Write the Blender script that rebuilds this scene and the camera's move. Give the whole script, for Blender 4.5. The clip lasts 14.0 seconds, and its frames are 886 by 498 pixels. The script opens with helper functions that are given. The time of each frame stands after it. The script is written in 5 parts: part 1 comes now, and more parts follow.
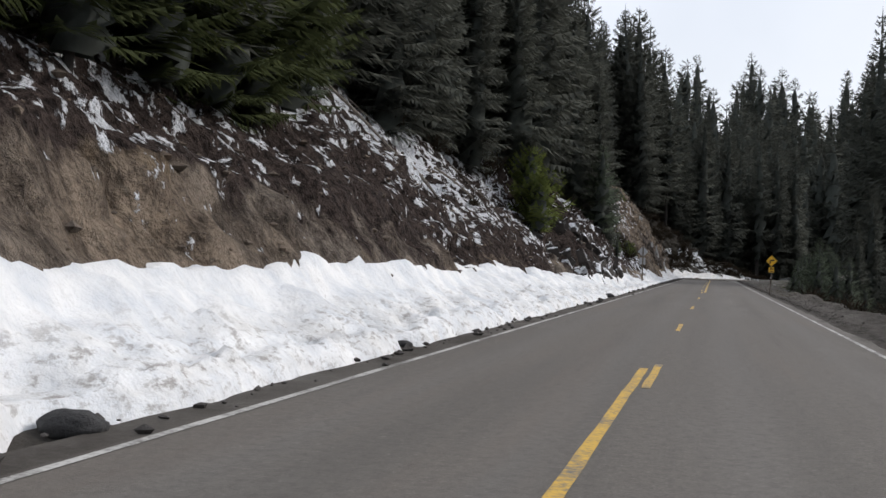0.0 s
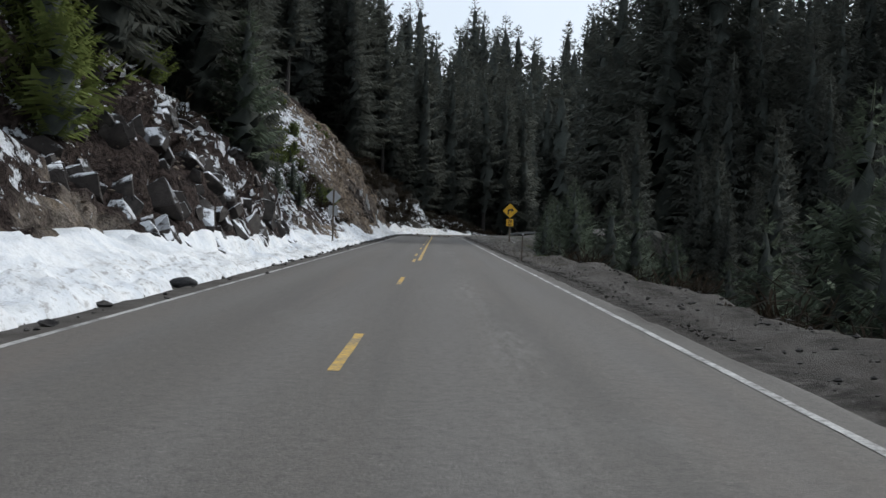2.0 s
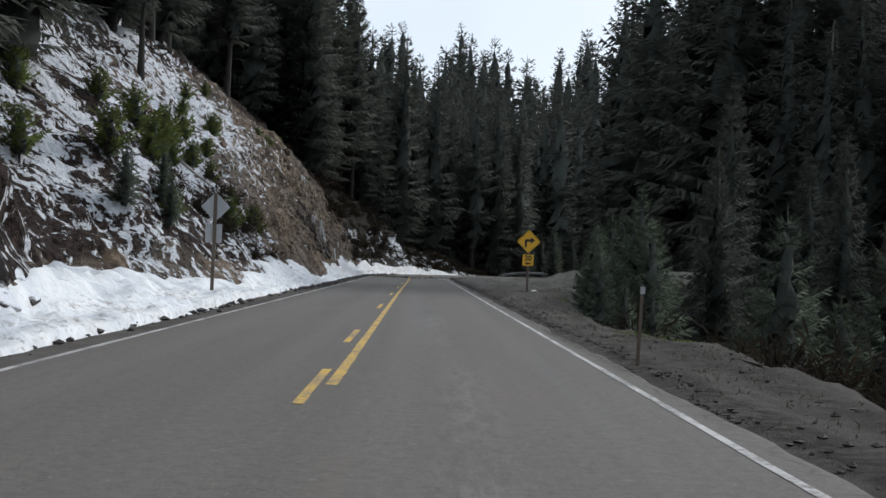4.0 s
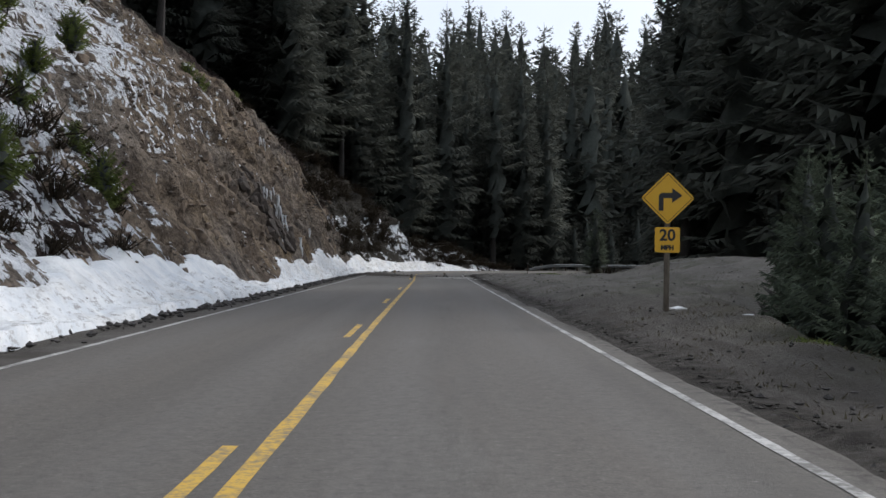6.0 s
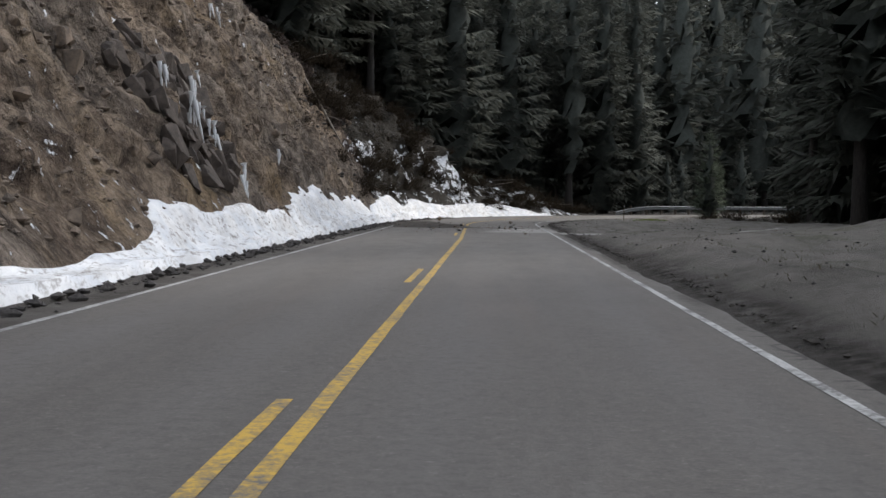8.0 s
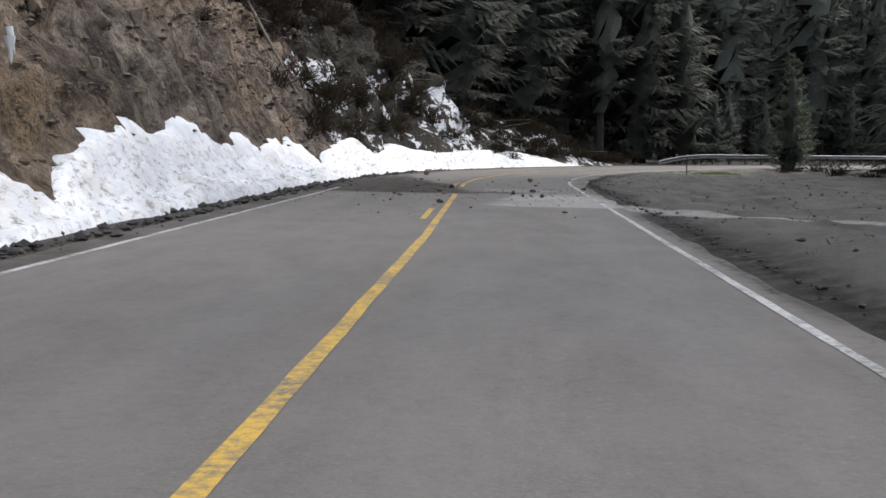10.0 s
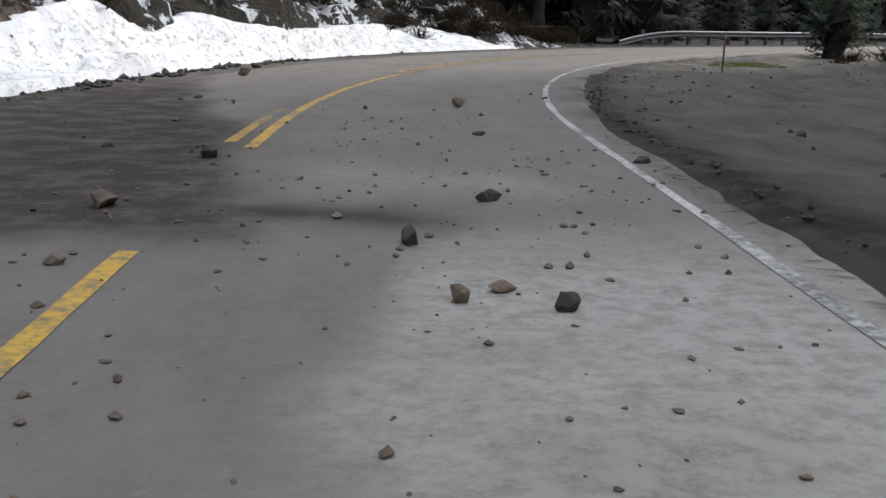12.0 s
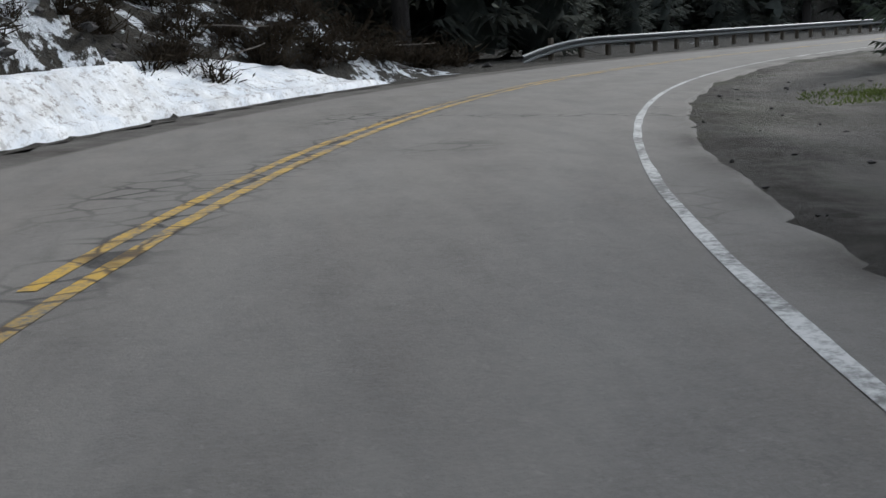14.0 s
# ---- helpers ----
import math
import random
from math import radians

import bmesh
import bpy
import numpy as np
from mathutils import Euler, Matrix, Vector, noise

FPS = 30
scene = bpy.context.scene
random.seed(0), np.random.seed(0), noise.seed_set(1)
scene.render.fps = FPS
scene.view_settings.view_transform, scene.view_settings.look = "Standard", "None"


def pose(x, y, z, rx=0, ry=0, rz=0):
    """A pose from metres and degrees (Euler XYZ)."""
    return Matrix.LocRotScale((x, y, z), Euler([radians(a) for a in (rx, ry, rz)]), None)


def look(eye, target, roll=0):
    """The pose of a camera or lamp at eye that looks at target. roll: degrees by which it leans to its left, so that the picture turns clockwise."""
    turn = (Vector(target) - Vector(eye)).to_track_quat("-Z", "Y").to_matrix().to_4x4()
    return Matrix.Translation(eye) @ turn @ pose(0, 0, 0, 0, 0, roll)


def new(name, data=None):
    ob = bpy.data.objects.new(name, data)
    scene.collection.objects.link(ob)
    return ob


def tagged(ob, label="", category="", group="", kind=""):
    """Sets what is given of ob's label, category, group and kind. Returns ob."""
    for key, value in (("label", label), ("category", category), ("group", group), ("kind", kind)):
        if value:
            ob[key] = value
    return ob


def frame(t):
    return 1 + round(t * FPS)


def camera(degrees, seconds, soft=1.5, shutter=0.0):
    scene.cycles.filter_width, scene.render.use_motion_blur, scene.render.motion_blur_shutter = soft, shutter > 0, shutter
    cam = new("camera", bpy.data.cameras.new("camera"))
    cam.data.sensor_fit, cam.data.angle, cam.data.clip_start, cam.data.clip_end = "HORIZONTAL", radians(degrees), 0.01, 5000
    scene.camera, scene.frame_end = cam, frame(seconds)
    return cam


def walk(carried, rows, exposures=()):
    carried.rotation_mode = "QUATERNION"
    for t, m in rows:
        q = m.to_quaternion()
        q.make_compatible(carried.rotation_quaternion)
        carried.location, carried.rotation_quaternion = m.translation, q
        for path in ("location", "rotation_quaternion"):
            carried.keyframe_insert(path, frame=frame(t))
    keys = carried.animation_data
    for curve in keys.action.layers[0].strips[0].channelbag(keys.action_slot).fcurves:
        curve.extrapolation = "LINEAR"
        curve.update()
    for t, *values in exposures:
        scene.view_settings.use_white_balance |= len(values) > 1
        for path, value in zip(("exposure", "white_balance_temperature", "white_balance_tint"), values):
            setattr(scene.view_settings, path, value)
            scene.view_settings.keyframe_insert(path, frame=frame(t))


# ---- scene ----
cam = camera(44.4, 14.0)
PATH = [
    (0, (0.404, -0.74, 1.302), (-0.08, 1.201, 1.323), 2.2),
    (0.5, (0.392, 6.337, 1.322), (-0.032, 8.292, 1.347), 0.9),
    (1, (0.505, 13.3, 1.183), (0.292, 15.289, 1.183), 1.7),
    (1.5, (0.593, 20.06, 1.137), (0.536, 22.06, 1.126), 2.6),
    (2, (0.572, 27.272, 1.211), (0.584, 29.271, 1.169), 1.8),
    (2.5, (0.66, 34.015, 1.236), (0.702, 36.014, 1.233), 1.4),
    (2.7, (0.655, 36.683, 1.288), (0.719, 38.681, 1.296), 1.9),
    (4.8, (0.882, 64.076, 1.21), (0.907, 66.075, 1.279), 2.5),
    (5, (0.881, 66.619, 1.246), (0.902, 68.617, 1.332), 2.4),
    (5.5, (0.914, 73.11, 1.236), (0.947, 75.109, 1.298), 2.4),
    (6, (0.96, 79.442, 1.167), (0.982, 81.442, 1.185), 0.9),
    (6.5, (0.999, 85.682, 1.2), (1.006, 87.681, 1.19), 0.3),
    (7, (0.915, 92.154, 1.161), (0.868, 94.153, 1.127), 0.8),
    (7.5, (0.984, 98.154, 1.163), (0.911, 100.151, 1.071), 0.0),
    (8, (0.982, 104.11, 1.203), (0.895, 106.106, 1.111), 0.6),
    (8.2, (0.879, 106.572, 1.19), (0.78, 108.568, 1.113), 0.0),
    (10.5, (1.264, 127.351, 1.2), (1.168, 129.332, 0.944), 1.3),
    (11, (1.425, 132.844, 1.105), (1.431, 134.819, 0.789), 3.9),
    (11.5, (1.314, 138.348, 1.190), (1.366, 140.316, 0.837), 3.9),
    (12, (1.337, 143.674, 1.170), (1.401, 145.629, 0.754), 1.2),
    (12.5, (1.328, 148.519, 1.196), (1.406, 150.473, 0.773), -1.6),
    (13, (1.327, 153.042, 1.197), (1.465, 155.000, 0.815), -0.6),
    (13.5, (1.638, 157.502, 1.158), (1.824, 159.448, 0.738), -2.0),
    (14, (2.202, 162.002, 1.167), (2.540, 163.935, 0.777), -2.8),
]
walk(cam, [(t, look(eye, target, roll)) for t, eye, target, roll in PATH], [(0.0, -0.1, 6450, 12), (1.5, -0.25, 6200, 9), (2.5, -0.05, 6050, 7), (5.0, -0.1, 6150, 10), (7.0, 0.15, 6250, 11), (8.2, 0.45, 6350, 12), (10.5, 0.85, 6350, 13), (11.5, 0.8, 6350, 13), (12.5, 0.5, 6200, 11), (14.0, 0.28, 5950, 8)])

# light: thin bright overcast, veiled sun ahead and to the right
world = bpy.data.worlds.new("sky")
scene.world = world
world.use_nodes = True
wn, wl = world.node_tree.nodes, world.node_tree.links
sky = wn.new("ShaderNodeTexSky")
sky.sky_type, sky.sun_disc = "NISHITA", False
sky.sun_elevation, sky.sun_rotation = radians(33), radians(50)
sky.air_density, sky.dust_density = 1.0, 3.0
veil = wn.new("ShaderNodeMix")
veil.data_type = "RGBA"
veil.inputs[0].default_value = 0.7
wl.new(sky.outputs[0], veil.inputs[6])
cloud = wn.new("ShaderNodeTexNoise")
cloud.inputs["Scale"].default_value, cloud.inputs["Detail"].default_value = 2.2, 5
thin = wn.new("ShaderNodeMapRange")
thin.inputs[1].default_value, thin.inputs[2].default_value, thin.inputs[3].default_value, thin.inputs[4].default_value = 0.35, 0.65, 0.6, 0.85
wl.new(cloud.outputs[0], thin.inputs[0])
wl.new(thin.outputs[0], veil.inputs[0])
veil.inputs[7].default_value = (11.6, 12.2, 13.0, 1)
wl.new(veil.outputs[2], wn["Background"].inputs[0])
wn["Background"].inputs[1].default_value = 0.1
sun = new("sun", bpy.data.lights.new("sun", "SUN"))
sun.data.energy, sun.data.angle, sun.data.color = 2.0, radians(12), (1.0, 0.96, 0.9)
sun.matrix_world = look((62, 52, 53), (0, 0, 0))

# ------------------------------------------------------------------ materials


class Mat:
    """A small builder for node materials in world metres."""

    def __init__(self, name, rough=0.9, metal=0.0):
        self.m = bpy.data.materials.new(name)
        self.m.use_nodes = True
        self.n, self.l = self.m.node_tree.nodes, self.m.node_tree.links
        self.b = self.n["Principled BSDF"]
        self.b.inputs["Roughness"].default_value = rough
        self.b.inputs["Metallic"].default_value = metal
        self.geo = self.n.new("ShaderNodeNewGeometry")
        self.pos = self.geo.outputs["Position"]

    def scaled(self, v, turn=(0, 0, 0)):
        q = self.n.new("ShaderNodeMapping")
        q.inputs["Scale"].default_value = v
        q.inputs["Rotation"].default_value = turn
        self.l.new(self.pos, q.inputs[0])
        return q.outputs[0]

    def noise(self, scale, detail=4, rough=0.55, vec=None, dist=0.0):
        q = self.n.new("ShaderNodeTexNoise")
        q.inputs["Scale"].default_value = scale
        q.inputs["Detail"].default_value = detail
        q.inputs["Roughness"].default_value = rough
        q.inputs["Distortion"].default_value = dist
        self.l.new(vec or self.pos, q.inputs["Vector"])
        return q.outputs[0]

    def cells(self, scale, vec=None, feature="F1"):
        q = self.n.new("ShaderNodeTexVoronoi")
        q.feature = feature
        q.inputs["Scale"].default_value = scale
        self.l.new(vec or self.pos, q.inputs["Vector"])
        return q.outputs[0]

    def ramp(self, fac, a, b, lo=0.0, hi=1.0):
        q = self.n.new("ShaderNodeMapRange")
        q.inputs[1].default_value, q.inputs[2].default_value = a, b
        q.inputs[3].default_value, q.inputs[4].default_value = lo, hi
        self.l.new(fac, q.inputs[0])
        return q.outputs[0]

    def math(self, op, a, b):
        q = self.n.new("ShaderNodeMath")
        q.operation = op
        for i, v in enumerate((a, b)):
            if isinstance(v, (int, float)):
                q.inputs[i].default_value = v
            else:
                self.l.new(v, q.inputs[i])
        return q.outputs[0]

    def mix(self, fac, a, b):
        q = self.n.new("ShaderNodeMix")
        q.data_type = "RGBA"
        for i, v in ((0, fac), (6, a), (7, b)):
            if isinstance(v, (int, float)):
                q.inputs[i].default_value = v
            elif isinstance(v, tuple):
                q.inputs[i].default_value = (*v, 1)
            else:
                self.l.new(v, q.inputs[i])
        return q.outputs[2]

    def axis(self, i):
        q = self.n.new("ShaderNodeSeparateXYZ")
        self.l.new(self.pos, q.inputs[0])
        return q.outputs[i]

    def attr(self, name):
        q = self.n.new("ShaderNodeAttribute")
        q.attribute_name = name
        return q.outputs["Fac"]

    def chance(self, island=False):
        if island:
            return self.geo.outputs["Random Per Island"]
        q = self.n.new("ShaderNodeObjectInfo")
        return q.outputs["Random"]

    def bump(self, h, strength=0.5, dist=0.05):
        q = self.n.new("ShaderNodeBump")
        q.inputs["Strength"].default_value = strength
        q.inputs["Distance"].default_value = dist
        self.l.new(h, q.inputs["Height"])
        self.l.new(q.outputs[0], self.b.inputs["Normal"])

    def colour(self, c):
        if isinstance(c, tuple):
            self.b.inputs["Base Color"].default_value = (*c, 1)
        else:
            self.l.new(c, self.b.inputs["Base Color"])
        return self.m

    def rough(self, r):
        self.l.new(r, self.b.inputs["Roughness"])


def mat_asphalt():
    k = Mat("aged_asphalt", 0.85)
    k.b.inputs["Specular IOR Level"].default_value = 0.25
    grit = k.noise(38, 4, 0.75)
    big = k.noise(0.35, 4, 0.6, k.scaled((1, 0.25, 1)))
    lane = k.noise(1.3, 5, 0.6, k.scaled((1, 0.03, 1)))
    c = k.mix(k.ramp(grit, 0.3, 0.72), (0.064, 0.057, 0.05), (0.178, 0.161, 0.144))
    c = k.mix(k.ramp(big, 0.35, 0.7, 0, 0.55), c, (0.128, 0.12, 0.112))
    c = k.mix(k.ramp(lane, 0.44, 0.66, 0, 0.5), c, (0.075, 0.07, 0.065))
    c = k.mix(k.math("MULTIPLY", k.attr("tracks"), 0.4), c, (0.15, 0.142, 0.134))
    blot = k.noise(0.55, 5, 0.65, k.scaled((1, 0.3, 1)))
    c = k.mix(k.ramp(blot, 0.58, 0.72, 0, 0.4), c, (0.165, 0.157, 0.148))
    c = k.mix(k.ramp(k.noise(9, 6, 0.85), 0.46, 0.66, 0, 0.6), c, (0.05, 0.047, 0.044))
    c = k.mix(k.ramp(k.noise(13, 5, 0.8), 0.58, 0.68, 0, 0.5), c, (0.26, 0.245, 0.225))
    c = k.mix(k.math("MULTIPLY", k.attr("salt"), k.ramp(k.noise(5.5, 6, 0.8, k.scaled((1.6, 0.3, 1))), 0.42, 0.66)), c, (0.2, 0.19, 0.176))
    c = k.mix(k.ramp(k.noise(0.8, 4, 0.6, k.scaled((1, 0.06, 1))), 0.55, 0.7, 0, 0.4), c, (0.135, 0.11, 0.092))
    c = k.mix(0.06, c, (0.43, 0.395, 0.35))
    c = k.mix(k.math("MULTIPLY", k.attr("worn"), k.ramp(k.noise(1.8, 5, 0.7, k.scaled((1, 0.4, 1))), 0.3, 0.6, 0.15, 0.5)), c, (0.25, 0.232, 0.208))
    wet = k.attr("wet")
    dust = k.attr("dust")
    wetted = k.math("MULTIPLY", wet, k.ramp(k.noise(2.2, 5, 0.7), 0.3, 0.55, 0.55, 1.0))
    c = k.mix(k.math("MULTIPLY", wetted, 0.75), c, (0.026, 0.022, 0.019))
    c = k.mix(k.math("MULTIPLY", dust, k.ramp(k.noise(7, 6, 0.8), 0.38, 0.56, 0.35, 1.0)), c, (0.38, 0.362, 0.335))
    web = k.mix(0.1, k.pos, k.noise(3.5, 4))
    fine = k.ramp(k.cells(2.6, web, "DISTANCE_TO_EDGE"), 0.02, 0.08, 1, 0)
    c = k.mix(k.math("MULTIPLY", k.math("MULTIPLY", fine, k.attr("cracked")), 0.85), c, (0.018, 0.017, 0.016))
    k.l.new(k.ramp(wetted, 0, 1, 0.25, 0.02), k.b.inputs["Specular IOR Level"])
    k.bump(grit, 0.8, 0.01)
    return k.colour(c)


def mat_paint(name, col, worn=0.5, broken=False):
    k = Mat(name, 0.7)
    w = k.noise(14, 5, 0.75)
    b = k.noise(1.1, 3, 0.6)
    f = k.math("ADD", k.ramp(w, 0.36, 0.62), k.ramp(b, 0.4, 0.75, -0.45, worn))
    c = k.mix(k.math("MINIMUM", k.math("MAXIMUM", f, 0.0), 1.0), col, (0.13, 0.125, 0.115))
    if broken:
        web = k.mix(0.1, k.pos, k.noise(3.5, 4))
        c = k.mix(k.ramp(k.cells(2.6, web, "DISTANCE_TO_EDGE"), 0.01, 0.05, 0.85, 0), c, (0.03, 0.02, 0.019))
    k.bump(w, 0.3, 0.004)
    return k.colour(c)


def mat_slope():
    """Cut slope: brown earth and broken rock, dark needle litter above, thin snow lying in streaks down the fall line."""
    k = Mat("cut_slope_earth", 0.95)
    k.b.inputs["Specular IOR Level"].default_value = 0.1
    warp = k.mix(0.3, k.pos, k.noise(1.7, 4))
    fall = k.scaled((0.75, 1.3, 0.75))
    chips = k.cells(4.2, warp)
    lumps = k.noise(0.9, 6, 0.66, None, 0.2)
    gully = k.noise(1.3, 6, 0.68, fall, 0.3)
    fine = k.noise(5.5, 5, 0.7)
    grains = k.noise(15, 4, 0.75)
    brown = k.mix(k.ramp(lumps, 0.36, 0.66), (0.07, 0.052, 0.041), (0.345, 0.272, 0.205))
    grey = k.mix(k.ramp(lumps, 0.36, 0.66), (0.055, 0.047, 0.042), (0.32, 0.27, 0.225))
    earth = k.mix(k.ramp(k.noise(0.14, 4), 0.42, 0.56), brown, grey)
    earth = k.mix(k.ramp(k.noise(0.4, 5, 0.6), 0.55, 0.68, 0, 0.5), earth, (0.33, 0.24, 0.14))
    # Gully hollows go near black: their shade is put into the colour.
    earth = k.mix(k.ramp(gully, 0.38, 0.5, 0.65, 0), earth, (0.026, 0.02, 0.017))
    earth = k.mix(k.ramp(chips, 0.08, 0.3, 0.45, 0), earth, (0.25, 0.2, 0.155))
    earth = k.mix(k.ramp(fine, 0.52, 0.64, 0, 0.65), earth, (0.028, 0.022, 0.018))
    earth = k.mix(k.ramp(grains, 0.5, 0.66, 0, 0.4), earth, (0.03, 0.024, 0.02))
    earth = k.mix(k.ramp(k.noise(11, 4, 0.8), 0.56, 0.68, 0, 0.5), earth, (0.38, 0.32, 0.255))
    litter = k.mix(k.ramp(fine, 0.38, 0.62), (0.014, 0.01, 0.009), (0.075, 0.056, 0.049))
    lit = k.ramp(k.math("ADD", k.attr("litter"), k.math("MULTIPLY", k.math("SUBTRACT", k.noise(0.8, 5, 0.65, fall), 0.5), 1.6)), 0.4, 0.6)
    earth = k.mix(lit, earth, litter)
    cover = k.attr("snow")
    streak = k.noise(3.0, 7, 0.66, k.scaled((0.6, 1.1, 0.75), (0.35, 0, 0)))
    m = k.ramp(k.math("ADD", streak, k.math("MULTIPLY", k.math("SUBTRACT", cover, 0.5), 0.5)), 0.56, 0.59)
    c = k.mix(m, earth, (0.78, 0.8, 0.84))
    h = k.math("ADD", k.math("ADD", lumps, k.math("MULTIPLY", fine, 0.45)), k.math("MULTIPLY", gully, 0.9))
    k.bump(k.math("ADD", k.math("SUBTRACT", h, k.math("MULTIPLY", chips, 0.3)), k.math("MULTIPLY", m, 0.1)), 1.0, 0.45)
    return k.colour(c)


def mat_gravel():
    k = Mat("gravel_shoulder", 0.95)
    k.b.inputs["Specular IOR Level"].default_value = 0.15
    f = k.noise(24, 6, 0.8)
    b = k.noise(0.7, 6, 0.62, k.scaled((1, 0.5, 1)))
    ruts = k.noise(1.5, 5, 0.65, k.scaled((1, 0.12, 1), (0, 0, 0.25)))
    c = k.mix(k.ramp(f, 0.32, 0.68), (0.06, 0.054, 0.048), (0.165, 0.152, 0.137))
    c = k.mix(k.ramp(b, 0.42, 0.62, 0, 0.65), c, (0.066, 0.058, 0.05))
    c = k.mix(k.ramp(ruts, 0.5, 0.66, 0, 0.5), c, (0.19, 0.176, 0.16))
    c = k.mix(k.math("MULTIPLY", k.attr("lip"), k.ramp(k.noise(3.0, 5, 0.7), 0.38, 0.56)), c, (0.026, 0.022, 0.019))
    grass = k.math("MULTIPLY", k.ramp(k.noise(0.4, 5, 0.65), 0.47, 0.6), k.attr("green"))
    c = k.mix(k.math("MULTIPLY", grass, 0.85), c, k.mix(k.ramp(f, 0.3, 0.7), (0.026, 0.032, 0.014), (0.1, 0.105, 0.05)))
    c = k.mix(k.math("MULTIPLY", k.attr("dry"), k.ramp(k.noise(1.1, 6, 0.7, k.scaled((1, 0.45, 1))), 0.36, 0.6, 0.25, 0.8)), c, (0.25, 0.232, 0.206))
    c = k.mix(k.math("MULTIPLY", k.attr("dust"), k.ramp(k.noise(6, 6, 0.8), 0.36, 0.56, 0.25, 1.0)), c, (0.5, 0.48, 0.45))
    k.bump(k.math("ADD", f, k.math("MULTIPLY", b, 2.0)), 0.9, 0.09)
    return k.colour(c)


def mat_forest_floor():
    k = Mat("forest_floor", 1.0)
    a = k.noise(1.3, 6, 0.68)
    f = k.noise(6, 5, 0.7)
    c = k.mix(k.ramp(f, 0.3, 0.7), (0.012, 0.011, 0.008), (0.045, 0.037, 0.026))
    m = k.ramp(k.math("ADD", a, k.math("MULTIPLY", k.math("SUBTRACT", k.attr("snow"), 0.5), 0.5)), 0.6, 0.64)
    c = k.mix(m, c, (0.75, 0.78, 0.82))
    k.bump(k.math("ADD", a, f), 0.9, 0.3)
    return k.colour(c)


def mat_snow():
    k = Mat("old_snow", 0.75)
    a = k.noise(1.3, 6, 0.6)
    f = k.noise(7, 5, 0.65)
    spots = k.math("MULTIPLY", k.ramp(k.noise(5.0, 6, 0.75, k.scaled((1, 0.8, 1.6))), 0.52, 0.62), k.attr("grime"))
    band = k.math("MULTIPLY", k.ramp(k.noise(0.9, 6, 0.7, k.scaled((1.3, 0.7, 2.5))), 0.45, 0.7), k.attr("grime"))
    # Bluish grey in the snow's hollows paints their shade into the colour.
    c = k.mix(k.ramp(a, 0.35, 0.6), (0.62, 0.65, 0.69), (0.8, 0.805, 0.81))
    c = k.mix(k.math("MULTIPLY", band, 0.6), c, (0.46, 0.44, 0.41))
    c = k.mix(k.math("MULTIPLY", spots, 0.75), c, (0.2, 0.175, 0.155))
    k.bump(k.math("ADD", a, k.math("MULTIPLY", f, 0.3)), 0.75, 0.14)
    return k.colour(c)


def mat_rock(name, lo, hi, other=(0.1, 0.085, 0.07), ledges=False):
    k = Mat(name, 0.9)
    a = k.noise(4, 6, 0.65)
    f = k.noise(22, 4, 0.7)
    c = k.mix(k.ramp(a, 0.35, 0.68), lo, hi)
    c = k.mix(k.math("MULTIPLY", k.chance(), 0.4), c, other)
    if ledges:
        up = k.n.new("ShaderNodeSeparateXYZ")
        k.l.new(k.geo.outputs["Normal"], up.inputs[0])
        lies = k.math("MULTIPLY", k.ramp(up.outputs[2], 0.35, 0.55), k.ramp(k.noise(1.6, 5, 0.7), 0.46, 0.54))
        c = k.mix(lies, c, (0.78, 0.8, 0.84))
    k.bump(k.math("ADD", a, f), 0.8, 0.03)
    return k.colour(c)


def mat_needles(name, lo, hi, alt):
    k = Mat(name, 0.95)
    r = k.chance(True)
    c = k.mix(r, lo, hi)
    c = k.mix(k.math("MULTIPLY", k.chance(), 0.6), c, alt)
    c = k.mix(k.ramp(k.noise(2.2, 5, 0.75), 0.4, 0.62, 0.4, 0), c, tuple(v * 0.4 for v in lo))
    k.b.inputs["Specular IOR Level"].default_value = 0.05
    k.colour(c)
    thin, both = k.n.new("ShaderNodeBsdfTranslucent"), k.n.new("ShaderNodeMixShader")
    k.l.new(c, thin.inputs["Color"])
    both.inputs[0].default_value = 0.3
    k.l.new(k.b.outputs[0], both.inputs[1])
    k.l.new(thin.outputs[0], both.inputs[2])
    k.l.new(both.outputs[0], k.n["Material Output"].inputs["Surface"])
    return k.m


def mat_bark(name, lo, hi):
    k = Mat(name, 0.95)
    a = k.noise(5, 6, 0.7, k.scaled((3, 3, 0.5)))
    k.bump(a, 0.9, 0.04)
    return k.colour(k.mix(k.ramp(a, 0.35, 0.7), lo, hi))


def mat_metal(name, col, rough=0.5, metal=0.8):
    k = Mat(name, rough, metal)
    a = k.noise(6, 5, 0.65)
    c = k.mix(k.ramp(a, 0.4, 0.75, 0, 0.5), col, tuple(v * 0.6 for v in col))
    return k.colour(c)


def mat_plain(name, col, rough=0.6, var=0.25):
    k = Mat(name, rough)
    a = k.noise(7, 5, 0.65)
    return k.colour(k.mix(k.ramp(a, 0.4, 0.75, 0, var), col, tuple(v * 0.55 for v in col)))


